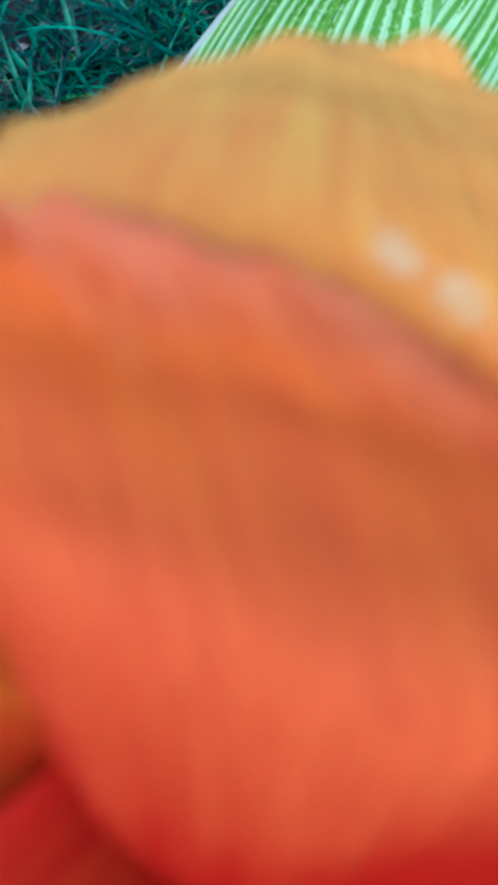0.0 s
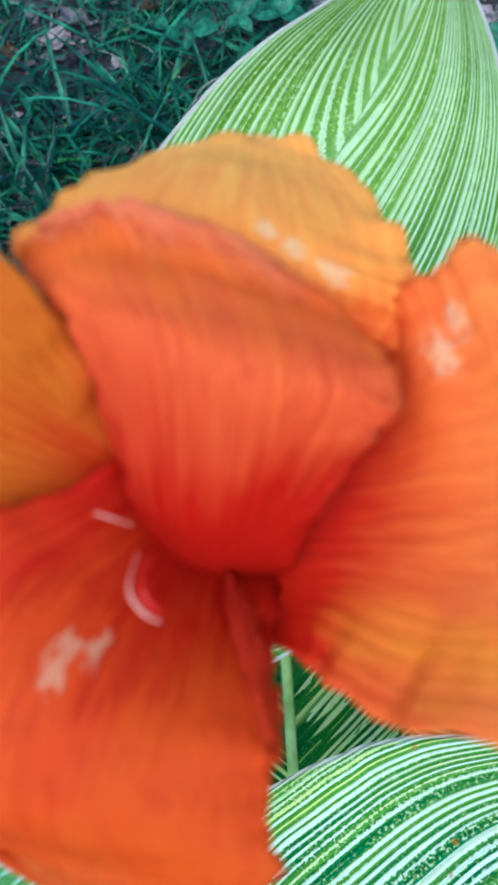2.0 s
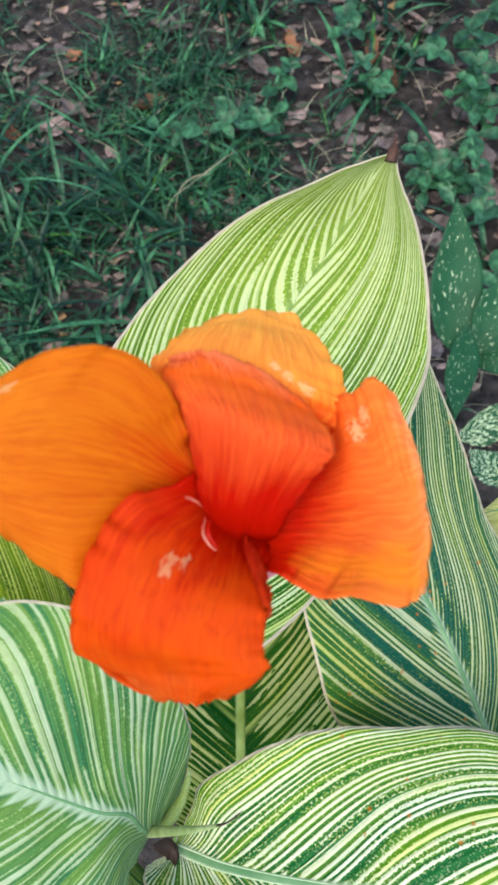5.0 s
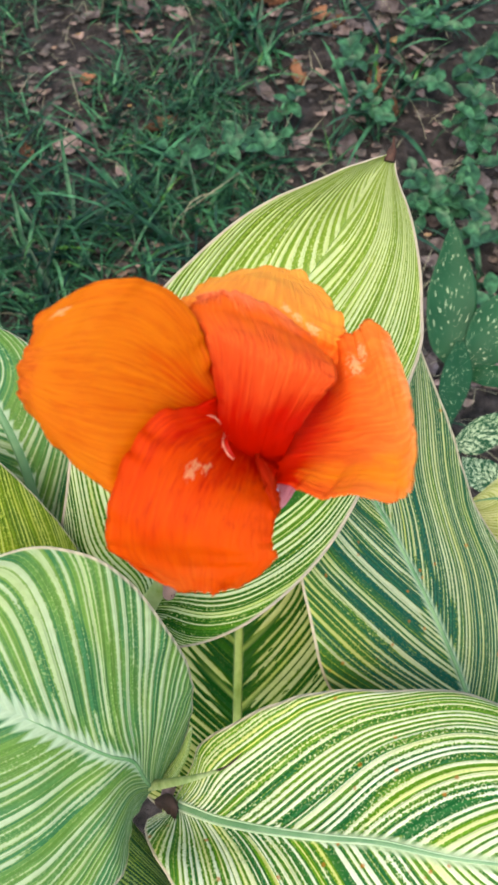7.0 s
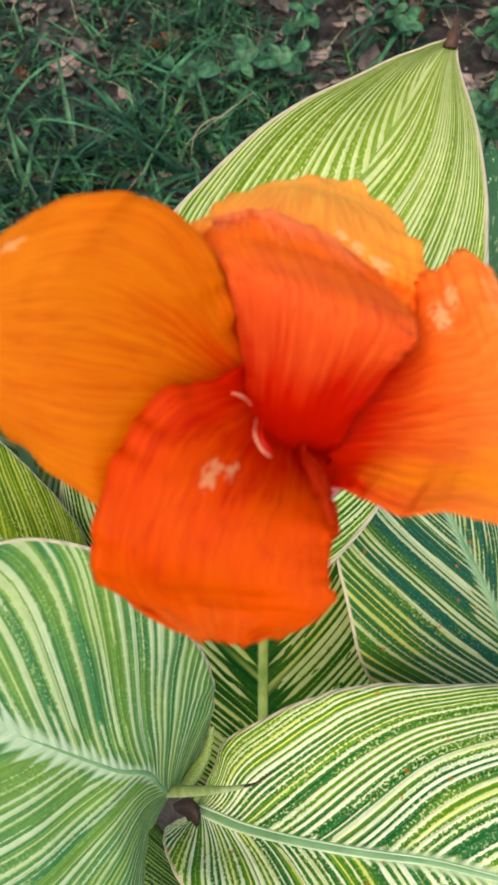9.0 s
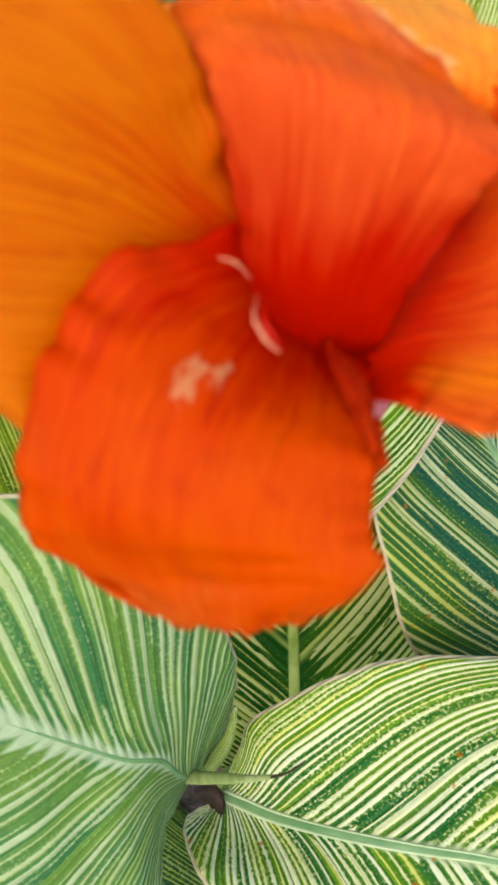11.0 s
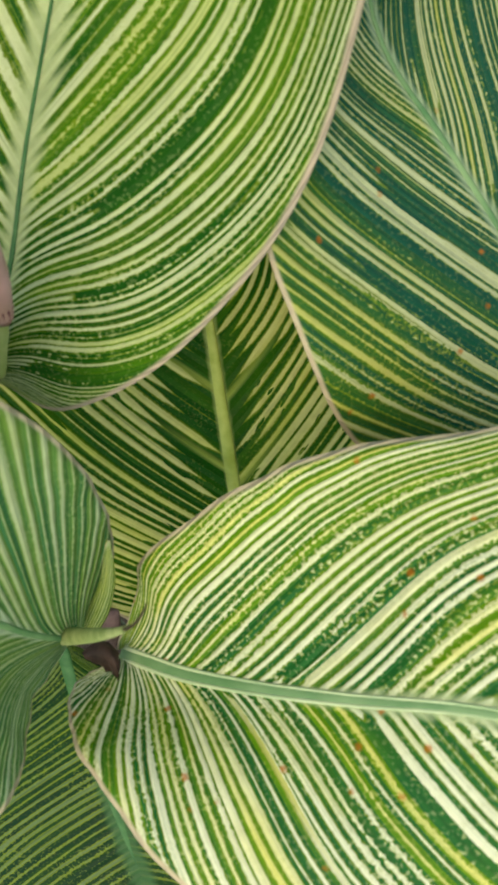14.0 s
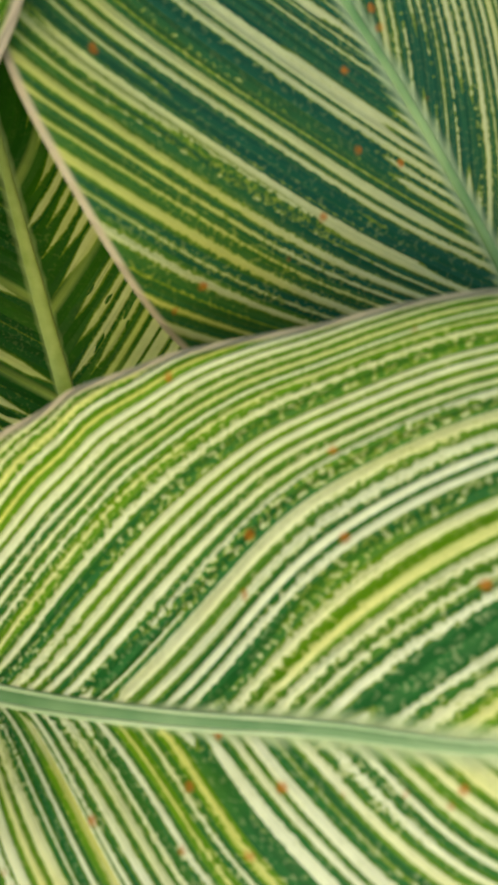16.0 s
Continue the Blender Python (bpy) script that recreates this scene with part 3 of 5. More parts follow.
def sheet(ribs, nu=48, nv=24, reach=0.3, wave=0.0, waves=5.0, petal=False, ruffle=0.0, seed=0, ragged=0.0, veins=None):
    """A blade through ribs of (edge, middle, edge), with a uv map along its veins; veins: how far those of
    either half sweep forward, as factors of v, uv, v2, uv2 and v4."""
    r = np.array(ribs, float)
    bm = bmesh.new()
    layer = bm.loops.layers.uv.new("UVMap")
    plain = bm.loops.layers.uv.new("Along")
    rows = []
    for i in range(nu + 1):
        u = i / nu
        lo, mi, hi = (catmull(r[:, k], u) for k in range(3))
        across = hi - lo
        ahead = catmull(r[:, 1], min(u + 0.01, 1)) - catmull(r[:, 1], max(u - 0.01, 0))
        normal = np.cross(ahead, across)
        normal = normal / (np.linalg.norm(normal) + 1e-9)
        row = []
        for j in range(nv + 1):
            v = 2 * j / nv - 1
            if ragged:
                torn = ragged * (noise.noise(Vector((v * 5, seed * 1.7, 3.0))) + 0.5 * noise.noise(Vector((v * 14, seed * 1.7, 8.0))))
                lo, mi, hi = (catmull(r[:, k], min(u + torn * u ** 6, 1.03)) for k in range(3))
                v *= 1 + 0.6 * ragged * (noise.noise(Vector((u * 6, v, seed * 2.9))) + 0.5 * noise.noise(Vector((u * 17, v, seed * 2.9)))) * abs(v) ** 3 * min(1.0, u * 4)
            p = lo * v * (v - 1) / 2 + mi * (1 - v * v) + hi * v * (v + 1) / 2
            k = noise.noise(Vector((u * waves + seed * 3.1, v * 1.3, seed * 7.7))) * wave * abs(v) ** 1.5
            k += noise.noise(Vector((u * 26 + seed, v * 2.0, seed * 2.3))) * ruffle * max(abs(v) ** 4, u ** 6 if petal else 0)
            p = p + normal * k
            row.append((bm.verts.new(p), u, v))
        rows.append(row)
    for a, b in zip(rows, rows[1:]):
        for j in range(nv):
            quad = (a[j], a[j + 1], b[j + 1], b[j])
            face = bm.faces.new([q[0] for q in quad])
            face.smooth = True
            right = a[j][2] + a[j + 1][2] > 0
            for loop, (_, u, v) in zip(face.loops, quad):
                loop[plain].uv = (u, abs(v))
                if petal:
                    loop[layer].uv = (u, v / 2 + 0.5)
                elif veins:
                    k, s = veins[1 if right else 0], abs(v)
                    forward = k[0] * s + k[1] * u * s + k[2] * s ** 2 + k[3] * u * s ** 2 + k[4] * s ** 4
                    loop[layer].uv = (u - forward + (5.0 if right else 0.0), s)
                else:
                    loop[layer].uv = (u - reach * (0.55 * abs(v) + 0.45 * abs(v) ** 2.2) + (5.0 if right else 0.0), abs(v))
    return bm


def tube(points, radii, sides=10, steps=24, flat=1.0, up=(0, 0, 1)):
    """A round or flattened stalk along a smooth curve, closed at both ends."""
    p = [np.array(q, float) for q in points]
    bm = bmesh.new()
    rings = []
    for i in range(steps + 1):
        t = i / steps
        c = catmull(p, t)
        ahead = catmull(p, min(t + 0.02, 1)) - catmull(p, max(t - 0.02, 0))
        ahead = ahead / (np.linalg.norm(ahead) + 1e-9)
        side = np.cross(ahead, np.array(up, float))
        side = side / (np.linalg.norm(side) + 1e-9)
        top = np.cross(side, ahead)
        rad = np.interp(t, np.linspace(0, 1, len(radii)), radii)
        rings.append([bm.verts.new(c + rad * (math.cos(a) * side + flat * math.sin(a) * top)) for a in np.arange(sides) * 2 * math.pi / sides])
    for a, b in zip(rings, rings[1:]):
        for j in range(sides):
            bm.faces.new((a[j], a[(j + 1) % sides], b[(j + 1) % sides], b[j])).smooth = True
    bm.faces.new(rings[0][::-1])
    bm.faces.new(rings[-1])
    return bm


def as_mesh(name, bm, mat):
    me = bpy.data.meshes.new(name)
    bm.to_mesh(me)
    bm.free()
    me.materials.append(mat)
    return me


def part(name, bm, mat, parent, label="", thickness=0.0):
    ob = new(name, as_mesh(name, bm, mat))
    ob.parent = parent
    if thickness:
        mod = ob.modifiers.new("thickness", "SOLIDIFY")
        mod.thickness, mod.offset = thickness, -1.0
    if label:
        tagged(ob, label)
    return ob


def thing(name, label, category, group="", kind="", place=(0, 0, 0)):
    ob = new(name)
    ob.location = place
    ob.empty_display_size = 0.05
    return tagged(ob, label, category, group, kind)


def ground_z(x, y):
    return 0.2 * (min(max(y, 0.0), 3.0) - 1.3) + 0.008 * noise.noise(Vector((x * 3, y * 3, 0))) + 0.003 * noise.noise(Vector((x * 14, y * 14, 5)))


# ---- ground ----
def build_ground():
    xs = np.concatenate([[-30, -12, -5, -2.5], np.linspace(-1.4, 1.4, 141), [2.5, 5, 12, 30]])
    ys = np.concatenate([[-30, -12, -5, -2], np.linspace(-0.8, 2.4, 161), [3, 5, 12, 30]])
    verts = [(x, y, ground_z(x, y)) for y in ys for x in xs]
    w = len(xs)
    faces = [(j * w + i, j * w + i + 1, (j + 1) * w + i + 1, (j + 1) * w + i) for j in range(len(ys) - 1) for i in range(w - 1)]
    me = bpy.data.meshes.new("ground")
    me.from_pydata(verts, [], faces)
    me.polygons.foreach_set("use_smooth", [True] * len(faces))
    me.materials.append(MAT_SOIL)
    tagged(new("ground", me), "bare brown soil with grass and fallen leaves", "ground", kind="structure")


build_ground()


# ---- variegated canna plant ----
canna = thing("canna_plant", "canna plant with large green and cream striped leaves", "plant")

LEAF_A = [
    ((-0.0086, 0.0730, 0.3095), (-0.0059, 0.0698, 0.3105), (-0.0018, 0.0662, 0.3067)),
    ((-0.0499, 0.0857, 0.3000), (0.0068, 0.0921, 0.3194), (0.0160, 0.0578, 0.3031)),
    ((-0.0440, 0.1160, 0.3283), (0.0182, 0.1189, 0.3326), (0.0522, 0.0701, 0.3099)),
    ((-0.0350, 0.1520, 0.3585), (0.0354, 0.1571, 0.3496), (0.0906, 0.1022, 0.3331)),
    ((-0.0120, 0.1745, 0.3905), (0.0530, 0.1675, 0.3819), (0.1199, 0.1461, 0.4038)),
    ((0.0140, 0.1914, 0.4170), (0.0690, 0.1898, 0.4039), (0.1227, 0.1678, 0.4252)),
    ((0.0486, 0.2078, 0.4399), (0.0883, 0.2091, 0.4244), (0.1191, 0.1902, 0.4423)),
    ((0.0857, 0.2113, 0.4588), (0.1004, 0.2138, 0.4528), (0.1105, 0.2052, 0.4588)),
    ((0.1062, 0.2126, 0.4664), (0.1073, 0.2136, 0.4660), (0.1086, 0.2134, 0.4662)),
]
LEAF_B = [
    ((0.0135, -0.0055, 0.2654), (0.0132, -0.0062, 0.2614), (0.0104, -0.0099, 0.2632)),
    ((0.0201, 0.0100, 0.2687), (0.0217, -0.0097, 0.2652), (0.0010, -0.0139, 0.2681)),
    ((0.0271, 0.0208, 0.2783), (0.0353, -0.0144, 0.2704), (0.0029, -0.0227, 0.2768)),
    ((0.0550, 0.0319, 0.2923), (0.0572, -0.0192, 0.2805), (0.0134, -0.0373, 0.2877)),
    ((0.0849, 0.0389, 0.2954), (0.0822, -0.0231, 0.2922), (0.0326, -0.0631, 0.2875)),
    ((0.1142, 0.0380, 0.3040), (0.1054, -0.0258, 0.3026), (0.0626, -0.0851, 0.2824)),
    ((0.1528, 0.0355, 0.3063), (0.1334, -0.0317, 0.3079), (0.1026, -0.0976, 0.2730)),
    ((0.1922, 0.0169, 0.2929), (0.1687, -0.0350, 0.3019), (0.1473, -0.0860, 0.2661)),
    ((0.2236, -0.0287, 0.2726), (0.2213, -0.0408, 0.2809), (0.2185, -0.0405, 0.2727)),
]
LEAF_C = [
    ((0.0086, 0.0006, 0.2730), (0.0030, -0.0010, 0.2760), (0.0024, -0.0029, 0.2753)),
    ((0.0171, 0.0212, 0.2785), (0.0013, 0.0002, 0.2982), (-0.0021, -0.0154, 0.2875)),
    ((0.0213, 0.0347, 0.3029), (-0.0012, 0.0037, 0.3189), (-0.0031, -0.0303, 0.2942)),
    ((0.0213, 0.0434, 0.3293), (-0.0088, 0.0034, 0.3322), (-0.0046, -0.0395, 0.3020)),
    ((0.0151, 0.0488, 0.3575), (-0.0192, 0.0063, 0.3434), (-0.0161, -0.0515, 0.3050)),
    ((0.0022, 0.0590, 0.3855), (-0.0310, 0.0101, 0.3566), (-0.0336, -0.0577, 0.3105)),
    ((-0.0149, 0.0639, 0.4018), (-0.0482, 0.0157, 0.3661), (-0.0573, -0.0572, 0.3190)),
    ((-0.0427, 0.0607, 0.4069), (-0.0690, 0.0228, 0.3718), (-0.0841, -0.0280, 0.3377)),
    ((-0.0926, 0.0363, 0.3890), (-0.0935, 0.0335, 0.3791), (-0.0929, 0.0312, 0.3748)),
]
LEAF_D = [
    ((0.1788, 0.0220, 0.2232), (0.1817, 0.0205, 0.2224), (0.1841, 0.0219, 0.2231)),
    ((0.1268, 0.0242, 0.2240), (0.1717, 0.0376, 0.2390), (0.2119, 0.0472, 0.2273)),
    ((0.0918, 0.0450, 0.2662), (0.1597, 0.0621, 0.2579), (0.2128, 0.0808, 0.2486)),
    ((0.0788, 0.0715, 0.3030), (0.1441, 0.0929, 0.2762), (0.1995, 0.1124, 0.2679)),
    ((0.0728, 0.1009, 0.3181), (0.1258, 0.1227, 0.2960), (0.1764, 0.1380, 0.2898)),
    ((0.0778, 0.1382, 0.3316), (0.1095, 0.1466, 0.3172), (0.1563, 0.1664, 0.3271)),
    ((0.0949, 0.1696, 0.3409), (0.1109, 0.1759, 0.3392), (0.1400, 0.1923, 0.3557)),
    ((0.1231, 0.2088, 0.3639), (0.1222, 0.2106, 0.3661), (0.1321, 0.2087, 0.3682)),
]
LEAF_E = [
    ((0.0350, -0.0170, 0.1559), (0.0385, -0.0185, 0.1550), (0.0420, -0.0170, 0.1559)),
    ((-0.0048, 0.0023, 0.1777), (0.0402, 0.0179, 0.1780), (0.0844, 0.0071, 0.1631)),
    ((-0.0440, 0.0404, 0.2088), (0.0410, 0.0528, 0.1965), (0.1140, 0.0468, 0.1775)),
    ((-0.0515, 0.0854, 0.2335), (0.0418, 0.0907, 0.2165), (0.1185, 0.0918, 0.2021)),
    ((-0.0390, 0.1296, 0.2545), (0.0428, 0.1269, 0.2350), (0.1010, 0.1398, 0.2313)),
    ((0.0425, 0.1733, 0.2565), (0.0440, 0.1763, 0.2580), (0.0460, 0.1733, 0.2565)),
]
LEAF_F = [
    ((-0.0270, 0.0004, 0.2167), (-0.0252, 0.0004, 0.2164), (-0.0234, 0.0004, 0.2161)),
    ((-0.0656, -0.0180, 0.1892), (-0.0258, -0.0207, 0.2008), (-0.0060, -0.0205, 0.1853)),
    ((-0.1014, -0.0473, 0.1736), (-0.0241, -0.0473, 0.1840), (0.0126, -0.0474, 0.1628)),
    ((-0.1239, -0.0869, 0.1580), (-0.0200, -0.0780, 0.1677), (0.0227, -0.0795, 0.1452)),
    ((-0.1188, -0.1334, 0.1414), (-0.0146, -0.1120, 0.1500), (0.0207, -0.1157, 0.1332)),
    ((-0.0190, -0.1707, 0.1254), (-0.0153, -0.1707, 0.1248), (-0.0115, -0.1707, 0.1243)),
]
LEAF_G = [
    ((-0.0449, 0.0970, 0.2701), (-0.0434, 0.0964, 0.2697), (-0.0418, 0.0970, 0.2701)),
    ((-0.0836, 0.1101, 0.2783), (-0.0583, 0.1172, 0.2922), (-0.0417, 0.1327, 0.2983)),
    ((-0.1197, 0.1445, 0.3116), (-0.0714, 0.1522, 0.3282), (-0.0436, 0.1623, 0.3286)),
    ((-0.1415, 0.1826, 0.3413), (-0.0906, 0.1822, 0.3517), (-0.0625, 0.1984, 0.3570)),
    ((-0.1244, 0.2159, 0.3680), (-0.1206, 0.2170, 0.3710), (-0.1171, 0.2196, 0.3703)),
]
LEAF_G2 = [
    ((-0.0328, 0.0830, 0.3026), (-0.0314, 0.0842, 0.3034), (-0.0305, 0.0854, 0.3041)),
    ((-0.0653, 0.0753, 0.3037), (-0.0514, 0.0869, 0.3227), (-0.0367, 0.1012, 0.3258)),
    ((-0.0997, 0.0782, 0.3114), (-0.0812, 0.0962, 0.3380), (-0.0623, 0.1255, 0.3469)),
    ((-0.1359, 0.0949, 0.3278), (-0.1150, 0.1134, 0.3511), (-0.0930, 0.1397, 0.3616)),
    ((-0.1576, 0.1340, 0.3581), (-0.1576, 0.1362, 0.3595), (-0.1562, 0.1385, 0.3609)),
]
LEAF_H = [
    ((0.2468, 0.1181, 0.2243), (0.2485, 0.1210, 0.2261), (0.2503, 0.1239, 0.2280)),
    ((0.2087, 0.1278, 0.2363), (0.2223, 0.1431, 0.2518), (0.2361, 0.1627, 0.2581)),
    ((0.1884, 0.1460, 0.2536), (0.2019, 0.1580, 0.2670), (0.2155, 0.1805, 0.2751)),
    ((0.1783, 0.1560, 0.2622), (0.1790, 0.1583, 0.2636), (0.1817, 0.1606, 0.2650)),
]


def canna_leaf(ribs, mat, label, seed, rib_radius=0.0034, reach=0.3, rib_mat=None, wave=0.004, round_=0.35, veins=None, taper=(1.0, 0.95, 0.85, 0.7, 0.4, 0.05), grooved=False):
    blade = part("leaf", sheet(ribs, 72, 40, reach, wave, 5.0, seed=seed, ruffle=0.0012, veins=veins), mat, canna, label, 0.0006)
    mids = [r[1] for r in ribs]
    part("midrib", tube(mids, [rib_radius * k for k in taper], 8, 36, round_), rib_mat or MAT_RIB, blade, "raised midrib")
    if grooved:
        # the groove of the midrib has a pale raised rim on either side
        wide = np.interp(np.linspace(0, 1, len(mids)), np.linspace(0, 1, len(taper)), taper) * rib_radius
        for way in (-1, 1):
            rim = []
            for (lo, mi, hi), w in zip(ribs, wide):
                across = Vector(hi) - Vector(lo)
                rim.append(tuple(Vector(mi) + across.normalized() * (way * 0.85 * w) + Vector((0, 0, 0.14 * w))))
            part("midrib_rim", tube(rim, [0.30 * rib_radius * k for k in taper], 8, 36, 0.7), MAT_RIB_EDGE, blade, "pale rim of the midrib")
    return blade


VEINS_A = ((0.117, 0.207, 0.044, 0.239, 0.015), (0.090, 0.750, -0.050, 0.0, 0.030))
VEINS_B = ((0.078, 0.272, -0.014, 0.251, 0.132), (0.296, 0.151, 0.058, 0.055, 0.0))
VEINS_C = ((0.415, 0.002, 0.105, -0.130, 0.007), (0.401, 0.066, 0.228, 0.023, 0.0))
VEINS_D = ((0.278, 0.267, -0.086, 0.069, 0.0), (0.381, 0.136, 0.130, 0.009, 0.0))
VEINS_E = ((0.325, 0.054, 0.120, 0.0, 0.0), (0.364, 0.0, 0.111, -0.038, 0.0))
canna_leaf(LEAF_A, MAT_A, "broad pointed leaf striped yellow-green and cream", 1, 0.0009, 0.0, MAT_RIB_DARK, 0.003, 0.6, VEINS_A, (1.0, 0.8, 0.45, 0.12, 0.06, 0.03))
canna_leaf(LEAF_B, MAT_B, "broad leaf with cream and yellow stripes and rust specks", 2, 0.0022, 0.0, MAT_RIB_BROAD, 0.003, 0.30, VEINS_B, (1.0, 0.95, 0.8, 0.62, 0.4, 0.05), True)
canna_leaf(LEAF_C, MAT_C, "pale green and white striped leaf arching up", 3, 0.0013, 0.0, MAT_RIB, 0.003, 0.8, VEINS_C)
canna_leaf(LEAF_D, MAT_D, "dark teal green leaf with narrow cream stripes", 4, 0.0013, 0.0, MAT_RIB, 0.003, 0.35, VEINS_D)
canna_leaf(LEAF_E, MAT_E, "deep green leaf with broken cream stripes in shade", 5, 0.0034, 0.0, MAT_RIB_YELLOW, 0.003, 0.35, VEINS_E)
canna_leaf(LEAF_F, MAT_F, "leaf under the others, its shade put into dark colours", 6, 0.0030, 0.3, MAT_RIB_DARK)
canna_leaf(LEAF_G, MAT_C, "green and white striped leaf", 7)
canna_leaf(LEAF_G2, MAT_G, "yellowing green leaf with a brown margin", 8)
canna_leaf(LEAF_H, MAT_H, "faded pale yellow leaf", 9, 0.002)
part("stem", tube([(0.012, 0.004, -0.29), (0.014, 0.002, -0.10), (0.016, -0.002, 0.10), (0.012, -0.004, 0.19), (0.010, -0.006, 0.235)], [0.016, 0.015, 0.014, 0.011, 0.006], 14), MAT_STEM, canna, "stout green stem")
part("petiole", tube([(0.012, -0.004, 0.12), (0.03, 0.01, 0.16), (0.05, 0.03, 0.17)], [0.007, 0.006, 0.004], 10), MAT_STEM, canna)
part("leaf_stub", tube([(-0.0009, -0.0003, 0.2760), (0.0100, -0.0010, 0.2890), (0.0210, -0.0016, 0.3040), (0.0300, -0.0018, 0.3180), (0.0370, -0.0015, 0.3300)], [0.0027, 0.0023, 0.0017, 0.0011, 0.0006], 12, 28, 0.7), MAT_STUB, canna, "pale green leaf stalk stub")
part("dried_tip", tube([(0.0362, -0.0016, 0.3288), (0.0402, -0.0010, 0.3350), (0.0438, 0.0006, 0.3410), (0.0468, 0.0022, 0.3475)], [0.0006, 0.0004, 0.0004, 0.0001], 6, 18), MAT_HUSK, canna, "thin curled brown thread")
part("leaf_sheath", sheet([
    ((0.0215, 0.0233, 0.2944), (0.0220, 0.0230, 0.2942), (0.0225, 0.0226, 0.2940)),
    ((0.0169, 0.0136, 0.2869), (0.0185, 0.0125, 0.2879), (0.0200, 0.0122, 0.2860)),
    ((0.0113, 0.0074, 0.2803), (0.0136, 0.0059, 0.2816), (0.0153, 0.0049, 0.2789)),
    ((0.0064, 0.0019, 0.2743), (0.0082, 0.0008, 0.2753), (0.0096, 0.0001, 0.2732)),
], 24, 10, 0.1, 0.0004, seed=14), MAT_SHEATH, canna, "folded yellow-green leaf base", 0.0006)
part("husk", sheet([
    ((0.0032, -0.0052, 0.2681), (0.0038, -0.0063, 0.2687), (0.0038, -0.0077, 0.2671)),
    ((0.0074, -0.0027, 0.2683), (0.0093, -0.0062, 0.2711), (0.0095, -0.0102, 0.2665)),
    ((0.0120, -0.0031, 0.2697), (0.0139, -0.0077, 0.2731), (0.0137, -0.0137, 0.2680)),
    ((0.0151, -0.0070, 0.2700), (0.0154, -0.0104, 0.2710), (0.0142, -0.0143, 0.2687)),
], 22, 12, wave=0.0012, waves=9.0, petal=True, ruffle=0.0010, seed=15, ragged=0.10), MAT_HUSK, canna, "dark brown dried husk")
part("husk", tube([(0.0110, 0.0066, 0.2624), (0.0096, 0.0010, 0.2608), (0.0068, -0.0058, 0.2567)], [0.0022, 0.0034, 0.0026], 9, 10, 0.6), MAT_HUSK2, canna, "dusty mauve-brown stem husk")
part("leaf_tip", tube([(0.1068, 0.2105, 0.4642), (0.1078, 0.2140, 0.4668), (0.1083, 0.2158, 0.4681), (0.1087, 0.2192, 0.4702)], [0.0024, 0.0020, 0.0008, 0.0002], 10, 18, 0.5), MAT_TIP, canna, "dried brown leaf tip")

# ---- canna flower ----
flower = thing("canna_flower", "bright orange and scarlet canna flower in full bloom", "flower")
PETAL_LEFT = [
    ((0.0475, 0.0495, 0.5104), (0.0468, 0.0509, 0.5113), (0.0461, 0.0526, 0.5125)),
    ((0.0362, 0.0433, 0.5081), (0.0373, 0.0501, 0.5160), (0.0413, 0.0572, 0.5223)),
    ((0.0274, 0.0334, 0.5070), (0.0274, 0.0490, 0.5239), (0.0385, 0.0624, 0.5335)),
    ((0.0187, 0.0305, 0.5092), (0.0167, 0.0478, 0.5305), (0.0305, 0.0660, 0.5434)),
    ((0.0063, 0.0372, 0.5181), (0.0069, 0.0471, 0.5332), (0.0159, 0.0634, 0.5461)),
    ((-0.0025, 0.0463, 0.5273), (-0.0012, 0.0491, 0.5333), (0.0028, 0.0582, 0.5412)),
]
PETAL_LOW = [
    ((0.0425, 0.0581, 0.5124), (0.0496, 0.0530, 0.4997), (0.0580, 0.0444, 0.5019)),
    ((0.0400, 0.0509, 0.5189), (0.0466, 0.0443, 0.5084), (0.0573, 0.0375, 0.5073)),
    ((0.0278, 0.0444, 0.5219), (0.0435, 0.0346, 0.5151), (0.0571, 0.0304, 0.5114)),
    ((0.0214, 0.0346, 0.5185), (0.0407, 0.0259, 0.5173), (0.0563, 0.0241, 0.5124)),
    ((0.0176, 0.0236, 0.5088), (0.0381, 0.0184, 0.5128), (0.0558, 0.0180, 0.5107)),
    ((0.0182, 0.0196, 0.4997), (0.0387, 0.0147, 0.5044), (0.0561, 0.0131, 0.5106)),
    ((0.0298, 0.0132, 0.4983), (0.0394, 0.0102, 0.4978), (0.0493, 0.0106, 0.5034)),
]
PETAL_RIGHT = [
    ((0.0568, 0.0346, 0.5072), (0.0584, 0.0508, 0.5018), (0.0715, 0.0729, 0.5145)),
    ((0.0603, 0.0320, 0.5108), (0.0669, 0.0480, 0.5083), (0.0725, 0.0660, 0.5157)),
    ((0.0663, 0.0258, 0.5165), (0.0750, 0.0455, 0.5156), (0.0726, 0.0678, 0.5234)),
    ((0.0735, 0.0237, 0.5221), (0.0800, 0.0442, 0.5192), (0.0768, 0.0679, 0.5237)),
    ((0.0815, 0.0218, 0.5223), (0.0844, 0.0431, 0.5226), (0.0794, 0.0702, 0.5267)),
    ((0.0854, 0.0238, 0.5219), (0.0880, 0.0447, 0.5247), (0.0843, 0.0654, 0.5263)),
]
